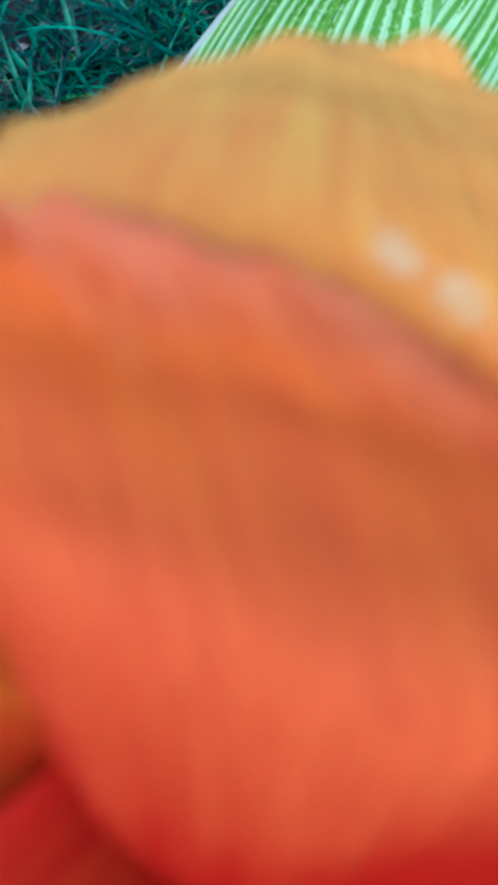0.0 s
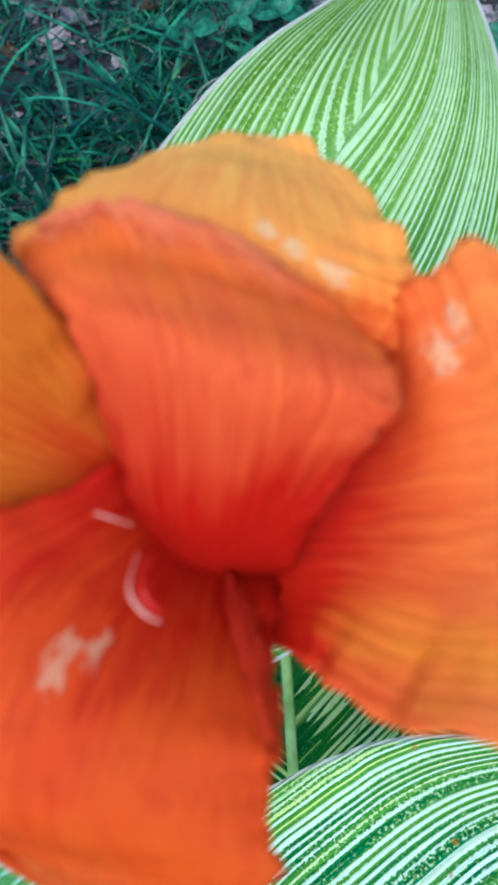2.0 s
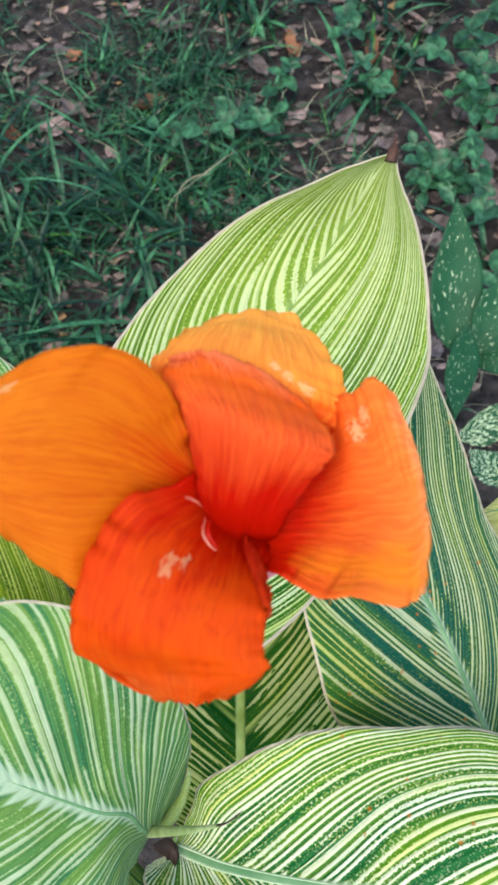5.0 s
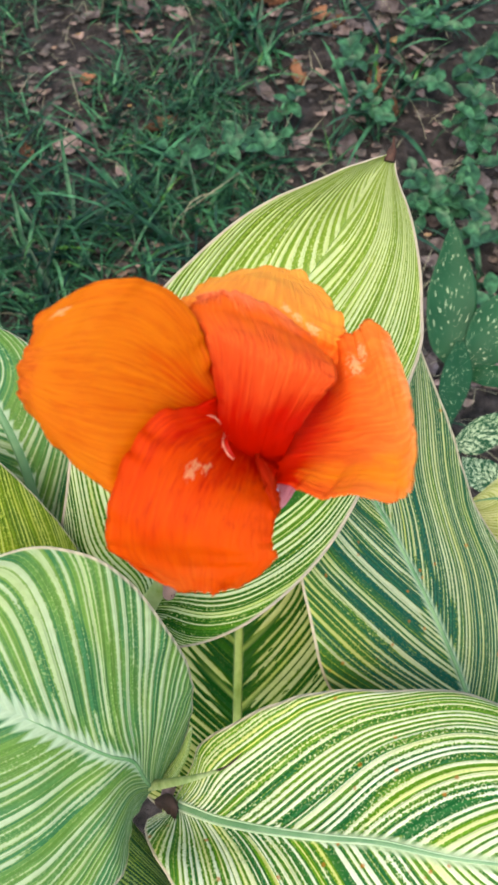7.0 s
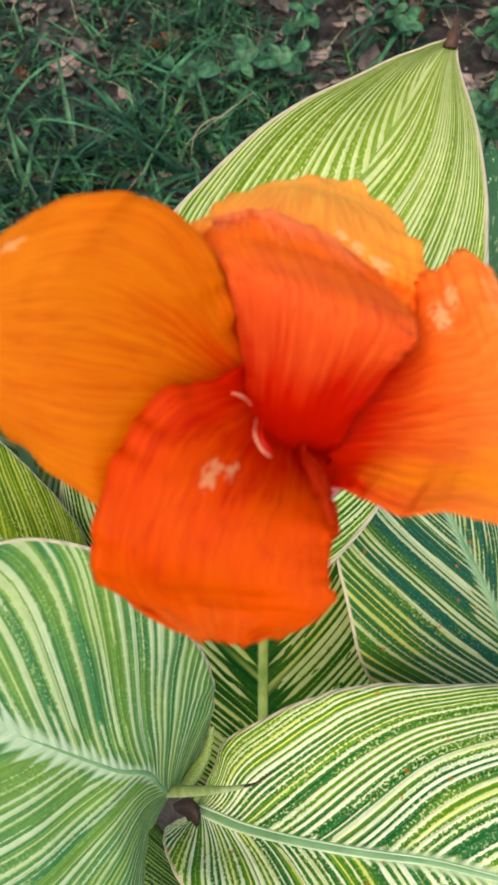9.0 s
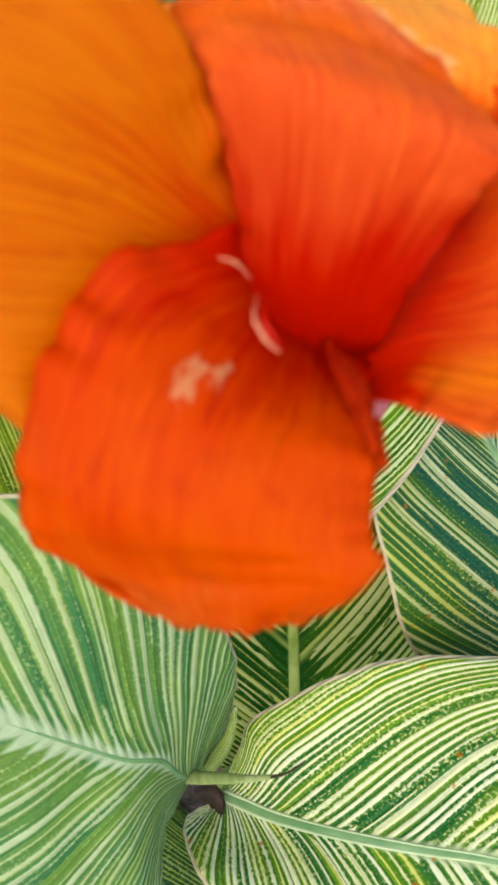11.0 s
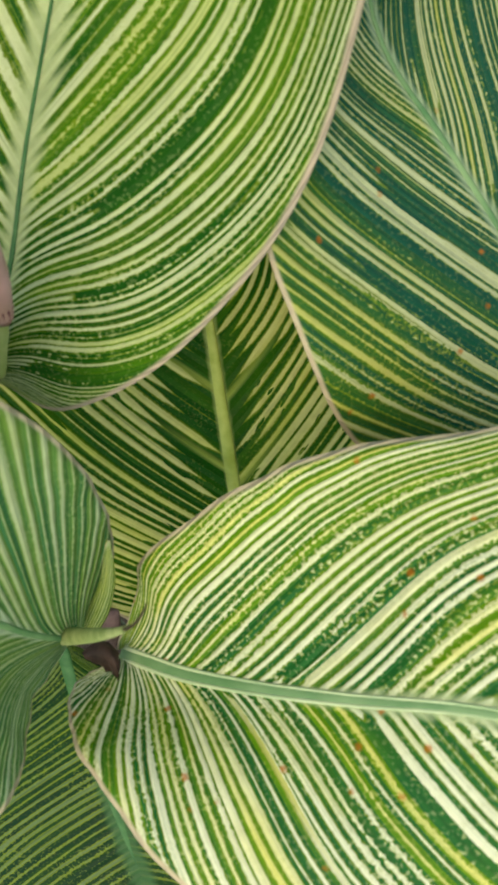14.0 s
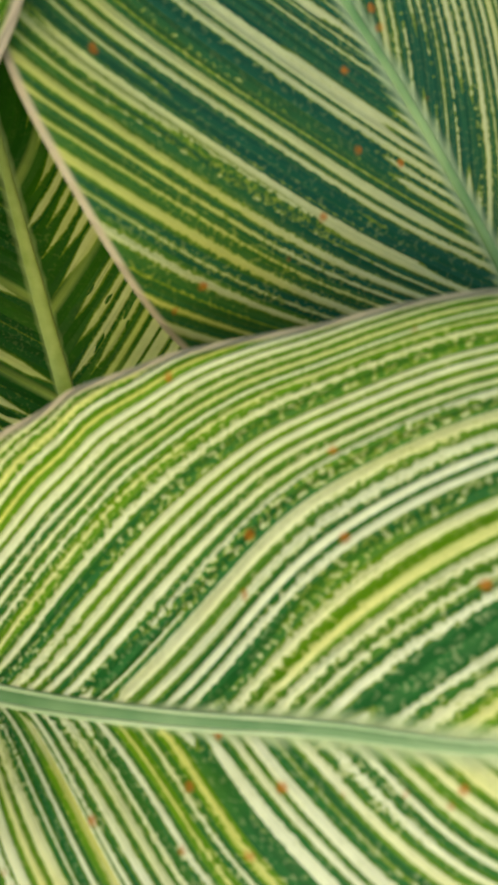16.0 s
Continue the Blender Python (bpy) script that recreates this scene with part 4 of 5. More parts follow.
THROAT = [
    ((0.0365, 0.0595, 0.5085), (0.0496, 0.0631, 0.5060), (0.0645, 0.0618, 0.5052)),
    ((0.0393, 0.0557, 0.5037), (0.0512, 0.0610, 0.4929), (0.0677, 0.0559, 0.4979)),
    ((0.0438, 0.0484, 0.5015), (0.0535, 0.0554, 0.4871), (0.0652, 0.0479, 0.4965)),
    ((0.0482, 0.0420, 0.5022), (0.0548, 0.0432, 0.4959), (0.0590, 0.0406, 0.4990)),
]
PETAL_BACK = [
    ((0.0385, 0.0595, 0.5150), (0.0539, 0.0638, 0.5170), (0.0679, 0.0627, 0.5164)),
    ((0.0359, 0.0682, 0.5268), (0.0527, 0.0677, 0.5264), (0.0754, 0.0644, 0.5181)),
    ((0.0335, 0.0722, 0.5303), (0.0527, 0.0734, 0.5298), (0.0748, 0.0686, 0.5216)),
    ((0.0374, 0.0801, 0.5280), (0.0537, 0.0835, 0.5266), (0.0718, 0.0795, 0.5214)),
    ((0.0456, 0.0898, 0.5237), (0.0554, 0.0945, 0.5201), (0.0646, 0.0910, 0.5198)),
]
PETAL_HEART = [
    ((0.0452, 0.0500, 0.4975), (0.0526, 0.0486, 0.4915), (0.0604, 0.0478, 0.4930)),
    ((0.0433, 0.0465, 0.5074), (0.0506, 0.0430, 0.5044), (0.0587, 0.0439, 0.5043)),
    ((0.0426, 0.0504, 0.5166), (0.0504, 0.0450, 0.5137), (0.0631, 0.0470, 0.5149)),
    ((0.0415, 0.0556, 0.5249), (0.0528, 0.0502, 0.5251), (0.0682, 0.0507, 0.5222)),
    ((0.0398, 0.0617, 0.5314), (0.0540, 0.0553, 0.5335), (0.0711, 0.0520, 0.5266)),
    ((0.0365, 0.0672, 0.5335), (0.0515, 0.0646, 0.5331), (0.0686, 0.0593, 0.5268)),
    ((0.0379, 0.0705, 0.5336), (0.0488, 0.0703, 0.5355), (0.0613, 0.0652, 0.5313)),
]
PETAL_FOLD = [
    ((0.0506, 0.0468, 0.5036), (0.0512, 0.0460, 0.5044), (0.0518, 0.0467, 0.5034)),
    ((0.0522, 0.0400, 0.5087), (0.0528, 0.0384, 0.5106), (0.0536, 0.0398, 0.5086)),
    ((0.0537, 0.0341, 0.5120), (0.0544, 0.0325, 0.5138), (0.0553, 0.0344, 0.5113)),
    ((0.0553, 0.0285, 0.5140), (0.0559, 0.0275, 0.5152), (0.0566, 0.0290, 0.5132)),
    ((0.0565, 0.0234, 0.5143), (0.0567, 0.0230, 0.5150), (0.0570, 0.0234, 0.5143)),
]
for ribs, mat, label, seed in (
        (PETAL_LEFT, MAT_P1, "orange petal", 1), (PETAL_LOW, MAT_P2, "scarlet lower petal with a bleached scar", 2),
        (PETAL_RIGHT, MAT_P3, "flame orange petal with a pointed corner", 3), (THROAT, MAT_THROAT, "deep red throat", 4),
        (PETAL_BACK, MAT_P4, "amber orange back petal", 5), (PETAL_HEART, MAT_P5, "red inner petal cupped over the throat", 6),
        (PETAL_FOLD, MAT_FOLD, "narrow folded salmon-red petal lobe", 8)):
    part("petal", sheet(ribs, 44, 36, wave=0.0016, waves=5.0, petal=True, ruffle=0.0024, seed=seed, ragged=0.0 if mat is MAT_THROAT else 0.03 if mat is MAT_P4 else 0.085 if mat is MAT_P2 else 0.06), mat, flower, label, 0.0005)

part("style", tube([(0.0454, 0.0418, 0.5180), (0.0453, 0.0383, 0.5194), (0.0463, 0.0367, 0.5184), (0.0473, 0.0362, 0.5169)], [0.0002, 0.0003, 0.0003, 0.0001], 10, 20, 0.5), MAT_STYLE, flower, "rose red flattened style")
part("style_edge", tube([(0.0446, 0.0424, 0.5184), (0.0443, 0.0381, 0.5205), (0.0454, 0.0361, 0.5192), (0.0468, 0.0354, 0.5177)], [0.00006, 0.00014, 0.00020, 0.00012], 8, 18), MAT_STYLE_EDGE, flower, "pale edge of the style")
part("stamen", tube([(0.0405, 0.0459, 0.5206), (0.0424, 0.0453, 0.5202), (0.0437, 0.0454, 0.5173)], [0.00008, 0.00015, 0.00008], 8, 14), MAT_STYLE_EDGE, flower, "pale curved stamen")

# stalk, bracts and sepals under the flower
part("flower_tube", tube([(0.0493, 0.0672, 0.4461), (0.0521, 0.0637, 0.4637), (0.0548, 0.0558, 0.4819), (0.0557, 0.0504, 0.4916)], [0.0026, 0.0024, 0.0024, 0.0034], 12, 28), MAT_PLUM, flower, "plum-coloured flower tube")
part("peduncle", tube([(0.0493, 0.0672, 0.4461), (0.0428, 0.0673, 0.4246), (0.0337, 0.0714, 0.3975), (0.0150, 0.0800, 0.3465), (0.0030, 0.0763, 0.3214), (-0.0033, 0.0689, 0.3113)], [0.0014, 0.0014, 0.0016, 0.0032, 0.0042, 0.0046], 12, 34), MAT_PEDUNCLE, flower, "pale green flower stalk")
part("bud", tube([(0.0325, 0.0712, 0.4029), (0.0245, 0.0759, 0.3758), (0.0154, 0.0767, 0.3464), (0.0118, 0.0726, 0.3338)], [0.0036, 0.0045, 0.0040, 0.0028], 12, 24, 1.0), MAT_BUD, flower, "dusky pink hanging bud")
part("bud_seam", tube([(0.0315, 0.0668, 0.3980), (0.0235, 0.0706, 0.3758), (0.0146, 0.0719, 0.3480)], [0.0004, 0.0015, 0.0006], 8, 18, 0.5), MAT_OCHRE, flower, "ochre seam of the bud")
part("bud_tip", tube([(0.0129, 0.0740, 0.3372), (0.0120, 0.0729, 0.3344), (0.0113, 0.0721, 0.3326)], [0.0030, 0.0029, 0.0020], 12, 8), MAT_BUD_TIP, flower, "dark plum bud tip")
part("bud_stalk", tube([(0.0520, 0.0540, 0.4624), (0.0496, 0.0546, 0.4559), (0.0460, 0.0557, 0.4453), (0.0426, 0.0561, 0.4345)], [0.0019, 0.0021, 0.0020, 0.0015], 10, 22), MAT_BROWN, flower, "brownish mauve bud stalk")
for ribs, mat, label in (
        ([
    ((0.0673, 0.0580, 0.4814), (0.0677, 0.0581, 0.4815), (0.0680, 0.0578, 0.4812)),
    ((0.0647, 0.0574, 0.4801), (0.0658, 0.0546, 0.4816), (0.0664, 0.0556, 0.4791)),
    ((0.0617, 0.0561, 0.4784), (0.0637, 0.0527, 0.4792), (0.0651, 0.0539, 0.4768)),
    ((0.0592, 0.0552, 0.4764), (0.0619, 0.0513, 0.4767), (0.0639, 0.0529, 0.4740)),
    ((0.0582, 0.0537, 0.4726), (0.0608, 0.0500, 0.4732), (0.0624, 0.0518, 0.4707)),
    ((0.0571, 0.0533, 0.4660), (0.0592, 0.0497, 0.4681), (0.0601, 0.0509, 0.4652)),
    ((0.0522, 0.0538, 0.4585), (0.0555, 0.0500, 0.4615), (0.0566, 0.0520, 0.4578)),
    ((0.0477, 0.0554, 0.4507), (0.0509, 0.0513, 0.4535), (0.0522, 0.0535, 0.4486)),
    ((0.0440, 0.0558, 0.4422), (0.0469, 0.0529, 0.4446), (0.0486, 0.0550, 0.4396)),
    ((0.0421, 0.0554, 0.4354), (0.0439, 0.0541, 0.4366), (0.0455, 0.0547, 0.4343)),
    ((0.0428, 0.0558, 0.4297), (0.0433, 0.0557, 0.4295), (0.0437, 0.0558, 0.4295)),
], MAT_PINK, "pink strap-shaped sepal"),
        ([
    ((0.0517, 0.0460, 0.4901), (0.0516, 0.0430, 0.4902), (0.0513, 0.0423, 0.4869)),
    ((0.0524, 0.0479, 0.4875), (0.0527, 0.0449, 0.4874), (0.0512, 0.0439, 0.4843)),
    ((0.0535, 0.0488, 0.4852), (0.0536, 0.0465, 0.4852), (0.0521, 0.0455, 0.4827)),
    ((0.0546, 0.0485, 0.4834), (0.0545, 0.0481, 0.4831), (0.0541, 0.0477, 0.4828)),
], MAT_DUSKY, "dusky pink sepal"),
        ([
    ((0.0483, 0.0320, 0.4982), (0.0489, 0.0313, 0.4978), (0.0491, 0.0316, 0.4968)),
    ((0.0496, 0.0374, 0.4998), (0.0519, 0.0333, 0.5002), (0.0526, 0.0321, 0.4976)),
    ((0.0523, 0.0399, 0.4992), (0.0546, 0.0359, 0.4997), (0.0555, 0.0348, 0.4970)),
    ((0.0555, 0.0431, 0.4967), (0.0562, 0.0415, 0.4960), (0.0564, 0.0406, 0.4946)),
], MAT_SALMON, "salmon pink sepal under the bloom"),
        ([
    ((0.0523, 0.0401, 0.4888), (0.0524, 0.0397, 0.4885), (0.0526, 0.0401, 0.4874)),
    ((0.0527, 0.0447, 0.4833), (0.0531, 0.0410, 0.4854), (0.0521, 0.0419, 0.4825)),
    ((0.0546, 0.0486, 0.4781), (0.0542, 0.0445, 0.4801), (0.0523, 0.0458, 0.4739)),
    ((0.0564, 0.0502, 0.4771), (0.0561, 0.0464, 0.4773), (0.0531, 0.0487, 0.4671)),
    ((0.0576, 0.0509, 0.4775), (0.0580, 0.0471, 0.4770), (0.0549, 0.0500, 0.4652)),
    ((0.0579, 0.0512, 0.4757), (0.0588, 0.0498, 0.4733), (0.0572, 0.0518, 0.4662)),
    ((0.0582, 0.0516, 0.4734), (0.0590, 0.0507, 0.4720), (0.0585, 0.0511, 0.4692)),
], MAT_MAUVE, "mauve boat-shaped bract"),
        ([
    ((0.0519, 0.0436, 0.4852), (0.0520, 0.0433, 0.4849), (0.0521, 0.0430, 0.4846)),
    ((0.0526, 0.0495, 0.4806), (0.0530, 0.0472, 0.4813), (0.0530, 0.0468, 0.4796)),
    ((0.0541, 0.0525, 0.4776), (0.0547, 0.0494, 0.4788), (0.0545, 0.0496, 0.4763)),
    ((0.0561, 0.0523, 0.4770), (0.0562, 0.0509, 0.4771), (0.0559, 0.0508, 0.4758)),
], MAT_SLATE, "dark mauve bract fold"),
        ([
    ((0.0535, 0.0558, 0.4836), (0.0541, 0.0551, 0.4842), (0.0544, 0.0556, 0.4832)),
    ((0.0527, 0.0550, 0.4816), (0.0545, 0.0530, 0.4834), (0.0555, 0.0547, 0.4807)),
    ((0.0529, 0.0534, 0.4800), (0.0548, 0.0511, 0.4815), (0.0563, 0.0535, 0.4794)),
    ((0.0537, 0.0525, 0.4777), (0.0557, 0.0508, 0.4798), (0.0570, 0.0525, 0.4784)),
    ((0.0554, 0.0521, 0.4756), (0.0567, 0.0513, 0.4774), (0.0577, 0.0525, 0.4769)),
], MAT_SLATE, "slate-mauve curled bract with a sheen"),
        ([
    ((0.0567, 0.0574, 0.4816), (0.0577, 0.0583, 0.4810), (0.0588, 0.0572, 0.4812)),
    ((0.0520, 0.0575, 0.4799), (0.0550, 0.0623, 0.4727), (0.0595, 0.0569, 0.4779)),
    ((0.0519, 0.0555, 0.4766), (0.0552, 0.0609, 0.4699), (0.0592, 0.0556, 0.4754)),
    ((0.0535, 0.0532, 0.4743), (0.0564, 0.0576, 0.4695), (0.0590, 0.0537, 0.4725)),
    ((0.0554, 0.0525, 0.4733), (0.0573, 0.0537, 0.4714), (0.0590, 0.0524, 0.4702)),
], MAT_HOLLOW_SHADE, "dark hollow plum bract"),
        ([
    ((0.0561, 0.0552, 0.4898), (0.0568, 0.0525, 0.4897), (0.0572, 0.0545, 0.4858)),
    ((0.0600, 0.0519, 0.4930), (0.0602, 0.0495, 0.4918), (0.0584, 0.0555, 0.4824)),
    ((0.0636, 0.0489, 0.4938), (0.0633, 0.0473, 0.4921), (0.0596, 0.0545, 0.4785)),
    ((0.0662, 0.0476, 0.4937), (0.0658, 0.0468, 0.4928), (0.0632, 0.0531, 0.4823)),
    ((0.0685, 0.0476, 0.4937), (0.0679, 0.0469, 0.4929), (0.0667, 0.0495, 0.4884)),
], MAT_PLUM, "broad dark plum bract")):
    part("sepal" if mat in (MAT_PINK, MAT_SALMON, MAT_DUSKY) else "bract", sheet(ribs, 44, 14, wave=0.0004, petal=True, seed=len(label)), mat, flower, label, 0.0005)
part("bract", tube([(0.0572, 0.0570, 0.4812), (0.0583, 0.0553, 0.4815), (0.0593, 0.0546, 0.4800), (0.0593, 0.0551, 0.4763)], [0.0004, 0.0008, 0.0009, 0.0004], 10, 18), MAT_SLATE, flower, "slate-mauve rolled bract rim")
part("bract", tube([(0.0679, 0.0446, 0.5009), (0.0679, 0.0448, 0.4981), (0.0677, 0.0458, 0.4947), (0.0676, 0.0462, 0.4922)], [0.0012, 0.0010, 0.0011, 0.0006], 10, 18), MAT_PLUM, flower, "narrow dark plum bract")
part("dried_style", tube([(0.0505, 0.0668, 0.4325), (0.0525, 0.0668, 0.4340), (0.0540, 0.0672, 0.4336), (0.0545, 0.0684, 0.4322)], [0.0005, 0.0007, 0.0008, 0.0003], 8, 14), MAT_STUB, flower, "small pale dried style")
part("bract_leaf", sheet([
    ((0.0470, 0.0540, 0.4739), (0.0481, 0.0536, 0.4733), (0.0494, 0.0528, 0.4723)),
    ((0.0436, 0.0540, 0.4696), (0.0474, 0.0513, 0.4716), (0.0498, 0.0529, 0.4671)),
    ((0.0406, 0.0537, 0.4640), (0.0457, 0.0502, 0.4662), (0.0496, 0.0537, 0.4621)),
    ((0.0388, 0.0542, 0.4561), (0.0436, 0.0507, 0.4584), (0.0475, 0.0545, 0.4550)),
    ((0.0386, 0.0545, 0.4477), (0.0418, 0.0522, 0.4490), (0.0448, 0.0547, 0.4473)),
    ((0.0398, 0.0548, 0.4391), (0.0413, 0.0541, 0.4396), (0.0424, 0.0546, 0.4396)),
    ((0.0428, 0.0541, 0.4334), (0.0432, 0.0542, 0.4333), (0.0437, 0.0545, 0.4334)),
    ((0.0477, 0.0541, 0.4278), (0.0478, 0.0540, 0.4278), (0.0479, 0.0539, 0.4277)),
], 48, 20, 0.05, 0.0004, seed=11), MAT_BRACT, flower, "small curled cream and green striped leaf", 0.0004)

# ---- white-spotted foliage plant ----
def spotted_material(name, amount):
    m, nt, b = material(name, 0.5)
    b.inputs["Specular IOR Level"].default_value = 0.2
    uv = nt.nodes.new("ShaderNodeUVMap")
    sep = nt.nodes.new("ShaderNodeSeparateXYZ")
    nt.links.new(uv.outputs[0], sep.inputs[0])
    n = noise_tex(nt, combine(nt, math_node(nt, "MULTIPLY", sep.outputs[0], 26.0), math_node(nt, "MULTIPLY", sep.outputs[1], 8.0), amount), 1.0, 2.5, 0.6)
    big = noise_tex(nt, coords(nt), 25.0, 2.0)
    col = mix(nt, big, (0.006, 0.052, 0.020), (0.020, 0.100, 0.042))
    lo = 0.83 - amount * 0.30
    col = mix(nt, ramp(nt, n, [(lo - 0.13, (0, 0, 0)), (lo - 0.08, (1, 1, 1))]), col, (0.50, 0.58, 0.36))
    nt.links.new(col, b.inputs["Base Color"])
    thin(nt, b, col, 0.12, add_bump(nt, b, n, 0.2, 0.002))
    return m


MAT_SPOT = spotted_material("spotted_leaf", 0.25)
MAT_SPOT2 = spotted_material("spotted_leaf_white", 0.62)
spotted = thing("spotted_plant", "low foliage plant with dark green leaves flecked white", "plant")
for ribs, mat, label in (
        ([
    ((0.2594, 0.4574, 0.0095), (0.2625, 0.4558, 0.0085), (0.2655, 0.4574, 0.0095)),
    ((0.2395, 0.4782, 0.0272), (0.2606, 0.4859, 0.0273), (0.2840, 0.4782, 0.0272)),
    ((0.2357, 0.5154, 0.0575), (0.2627, 0.5247, 0.0563), (0.2890, 0.5205, 0.0607)),
    ((0.2490, 0.5545, 0.0860), (0.2640, 0.5565, 0.0836), (0.2770, 0.5510, 0.0835)),
    ((0.2612, 0.5800, 0.1056), (0.2616, 0.5808, 0.1062), (0.2622, 0.5800, 0.1056)),
], MAT_SPOT, "upright dark green leaf with white flecks"),
        ([
    ((0.2761, 0.4575, 0.0143), (0.2785, 0.4554, 0.0130), (0.2810, 0.4544, 0.0123)),
    ((0.2787, 0.4858, 0.0414), (0.2956, 0.4779, 0.0294), (0.3059, 0.4525, 0.0206)),
    ((0.2953, 0.5054, 0.0595), (0.3162, 0.4935, 0.0462), (0.3284, 0.4621, 0.0325)),
    ((0.3237, 0.5146, 0.0712), (0.3400, 0.5098, 0.0635), (0.3476, 0.4868, 0.0538)),
    ((0.3595, 0.5222, 0.0759), (0.3607, 0.5212, 0.0753), (0.3619, 0.5202, 0.0747)),
], MAT_SPOT, "dark green leaf with white flecks"),
        ([
    ((0.2680, 0.4762, 0.0295), (0.2716, 0.4762, 0.0295), (0.2753, 0.4762, 0.0295)),
    ((0.2466, 0.4351, 0.0333), (0.2624, 0.4376, 0.0301), (0.2779, 0.4376, 0.0349)),
    ((0.2389, 0.4014, 0.0299), (0.2541, 0.4043, 0.0258), (0.2690, 0.4063, 0.0330)),
    ((0.2462, 0.3723, 0.0235), (0.2473, 0.3713, 0.0229), (0.2490, 0.3723, 0.0235)),
], MAT_SPOT, "drooping dark green leaf with white flecks"),
        ([
    ((0.2439, 0.3462, 0.0308), (0.2439, 0.3438, 0.0293), (0.2450, 0.3415, 0.0278)),
    ((0.2647, 0.3623, 0.0467), (0.2634, 0.3532, 0.0352), (0.2675, 0.3341, 0.0292)),
    ((0.2923, 0.3693, 0.0511), (0.2940, 0.3603, 0.0396), (0.2951, 0.3459, 0.0365)),
    ((0.3273, 0.3674, 0.0440), (0.3284, 0.3650, 0.0426), (0.3296, 0.3627, 0.0411)),
], MAT_SPOT2, "mostly white mottled leaf"),
        ([
    ((0.2810, 0.2847, 0.0395), (0.2831, 0.2865, 0.0406), (0.2852, 0.2882, 0.0417)),
    ((0.2582, 0.2897, 0.0391), (0.2647, 0.3024, 0.0424), (0.2767, 0.3108, 0.0523)),
    ((0.2493, 0.3078, 0.0363), (0.2544, 0.3161, 0.0380), (0.2633, 0.3210, 0.0445)),
    ((0.2504, 0.3263, 0.0337), (0.2504, 0.3272, 0.0343), (0.2515, 0.3281, 0.0348)),
], MAT_SPOT2, "mostly white mottled leaf"),
        ([
    ((0.2743, 0.4418, 0.0198), (0.2755, 0.4392, 0.0182), (0.2767, 0.4367, 0.0166)),
    ((0.2908, 0.4401, 0.0364), (0.2935, 0.4332, 0.0262), (0.2908, 0.4211, 0.0246)),
    ((0.3186, 0.4320, 0.0373), (0.3232, 0.4276, 0.0286), (0.3186, 0.4171, 0.0280)),
    ((0.3557, 0.4261, 0.0277), (0.3568, 0.4251, 0.0271), (0.3580, 0.4241, 0.0264)),
], MAT_SPOT, "narrow green leaf")):
    blade = part("leaf", sheet(ribs, 30, 14, 0.25, 0.003, seed=len(label)), mat, spotted, label, 0.0006)
    base = ribs[0][1]
    part("leaf_stalk", tube([base, (base[0] * 0.5 + 0.1363, base[1] * 0.5 + 0.2120, base[2] * 0.5 - 0.085), (0.2725, 0.4239, -0.185)], [0.002, 0.003, 0.004], 8, 12), MAT_WEED, blade)

# ---- fallen leaves ----
rng = random.Random(7)


def dead_leaf_mesh(name, seed, length, width, curl, mat):
    r = random.Random(seed)
    bm = bmesh.new()
    rows = []
    n, k = 9, 4
    for i in range(n + 1):
        u = i / n
        w = width * math.sin(math.pi * min(1.0, u * 0.93 + 0.05)) ** 0.75 * (1 + 0.25 * r.uniform(-1, 1))
        row = []
        for j in range(-k, k + 1):
            v = j / k
            z = curl * (v * v * 0.5 + (u - 0.5) ** 2 * 0.9) + 0.002 * r.uniform(-1, 1) + 0.003 * math.sin(u * 7 + seed) * v
            row.append(bm.verts.new(((u - 0.5) * length, v * w * (1 + 0.08 * r.uniform(-1, 1)), z + 0.002)))
        rows.append(row)
    for a, c in zip(rows, rows[1:]):
        for j in range(2 * k):
            bm.faces.new((a[j], a[j + 1], c[j + 1], c[j])).smooth = True
    return as_mesh(name, bm, mat)


DEAD = [dead_leaf_mesh("dead_leaf", 1, 0.060, 0.017, 0.012, MAT_DEAD), dead_leaf_mesh("dead_leaf", 2, 0.046, 0.018, 0.016, MAT_DEAD),
        dead_leaf_mesh("dead_leaf", 3, 0.038, 0.013, 0.010, MAT_DEAD), dead_leaf_mesh("dead_leaf", 4, 0.052, 0.012, 0.020, MAT_RUSSET),
        dead_leaf_mesh("dead_leaf", 5, 0.042, 0.016, -0.010, MAT_DEAD), dead_leaf_mesh("dead_leaf", 6, 0.034, 0.015, 0.012, MAT_RUSSET)]
DEAD_LABEL = ["dry grey-brown fallen leaf lying on soil", "dry grey-brown fallen leaf lying on soil", "small dry brown fallen leaf on soil",
              "curled russet fallen leaf on soil", "dry grey-brown fallen leaf lying on soil", "small russet fallen leaf on soil"]


def dead_leaf(x, y, kind, size=1.0, turn=None, lift=0.0):
    ob = new("dead_leaf", DEAD[kind])
    ob.location = (x, y, ground_z(x, y) + lift)
    ob.rotation_euler = (rng.uniform(-0.25, 0.25), rng.uniform(-0.25, 0.25), rng.uniform(0, 6.28) if turn is None else turn)
    ob.scale = (size, size, size)
    tagged(ob, DEAD_LABEL[kind], "leaf", "fallen leaves")


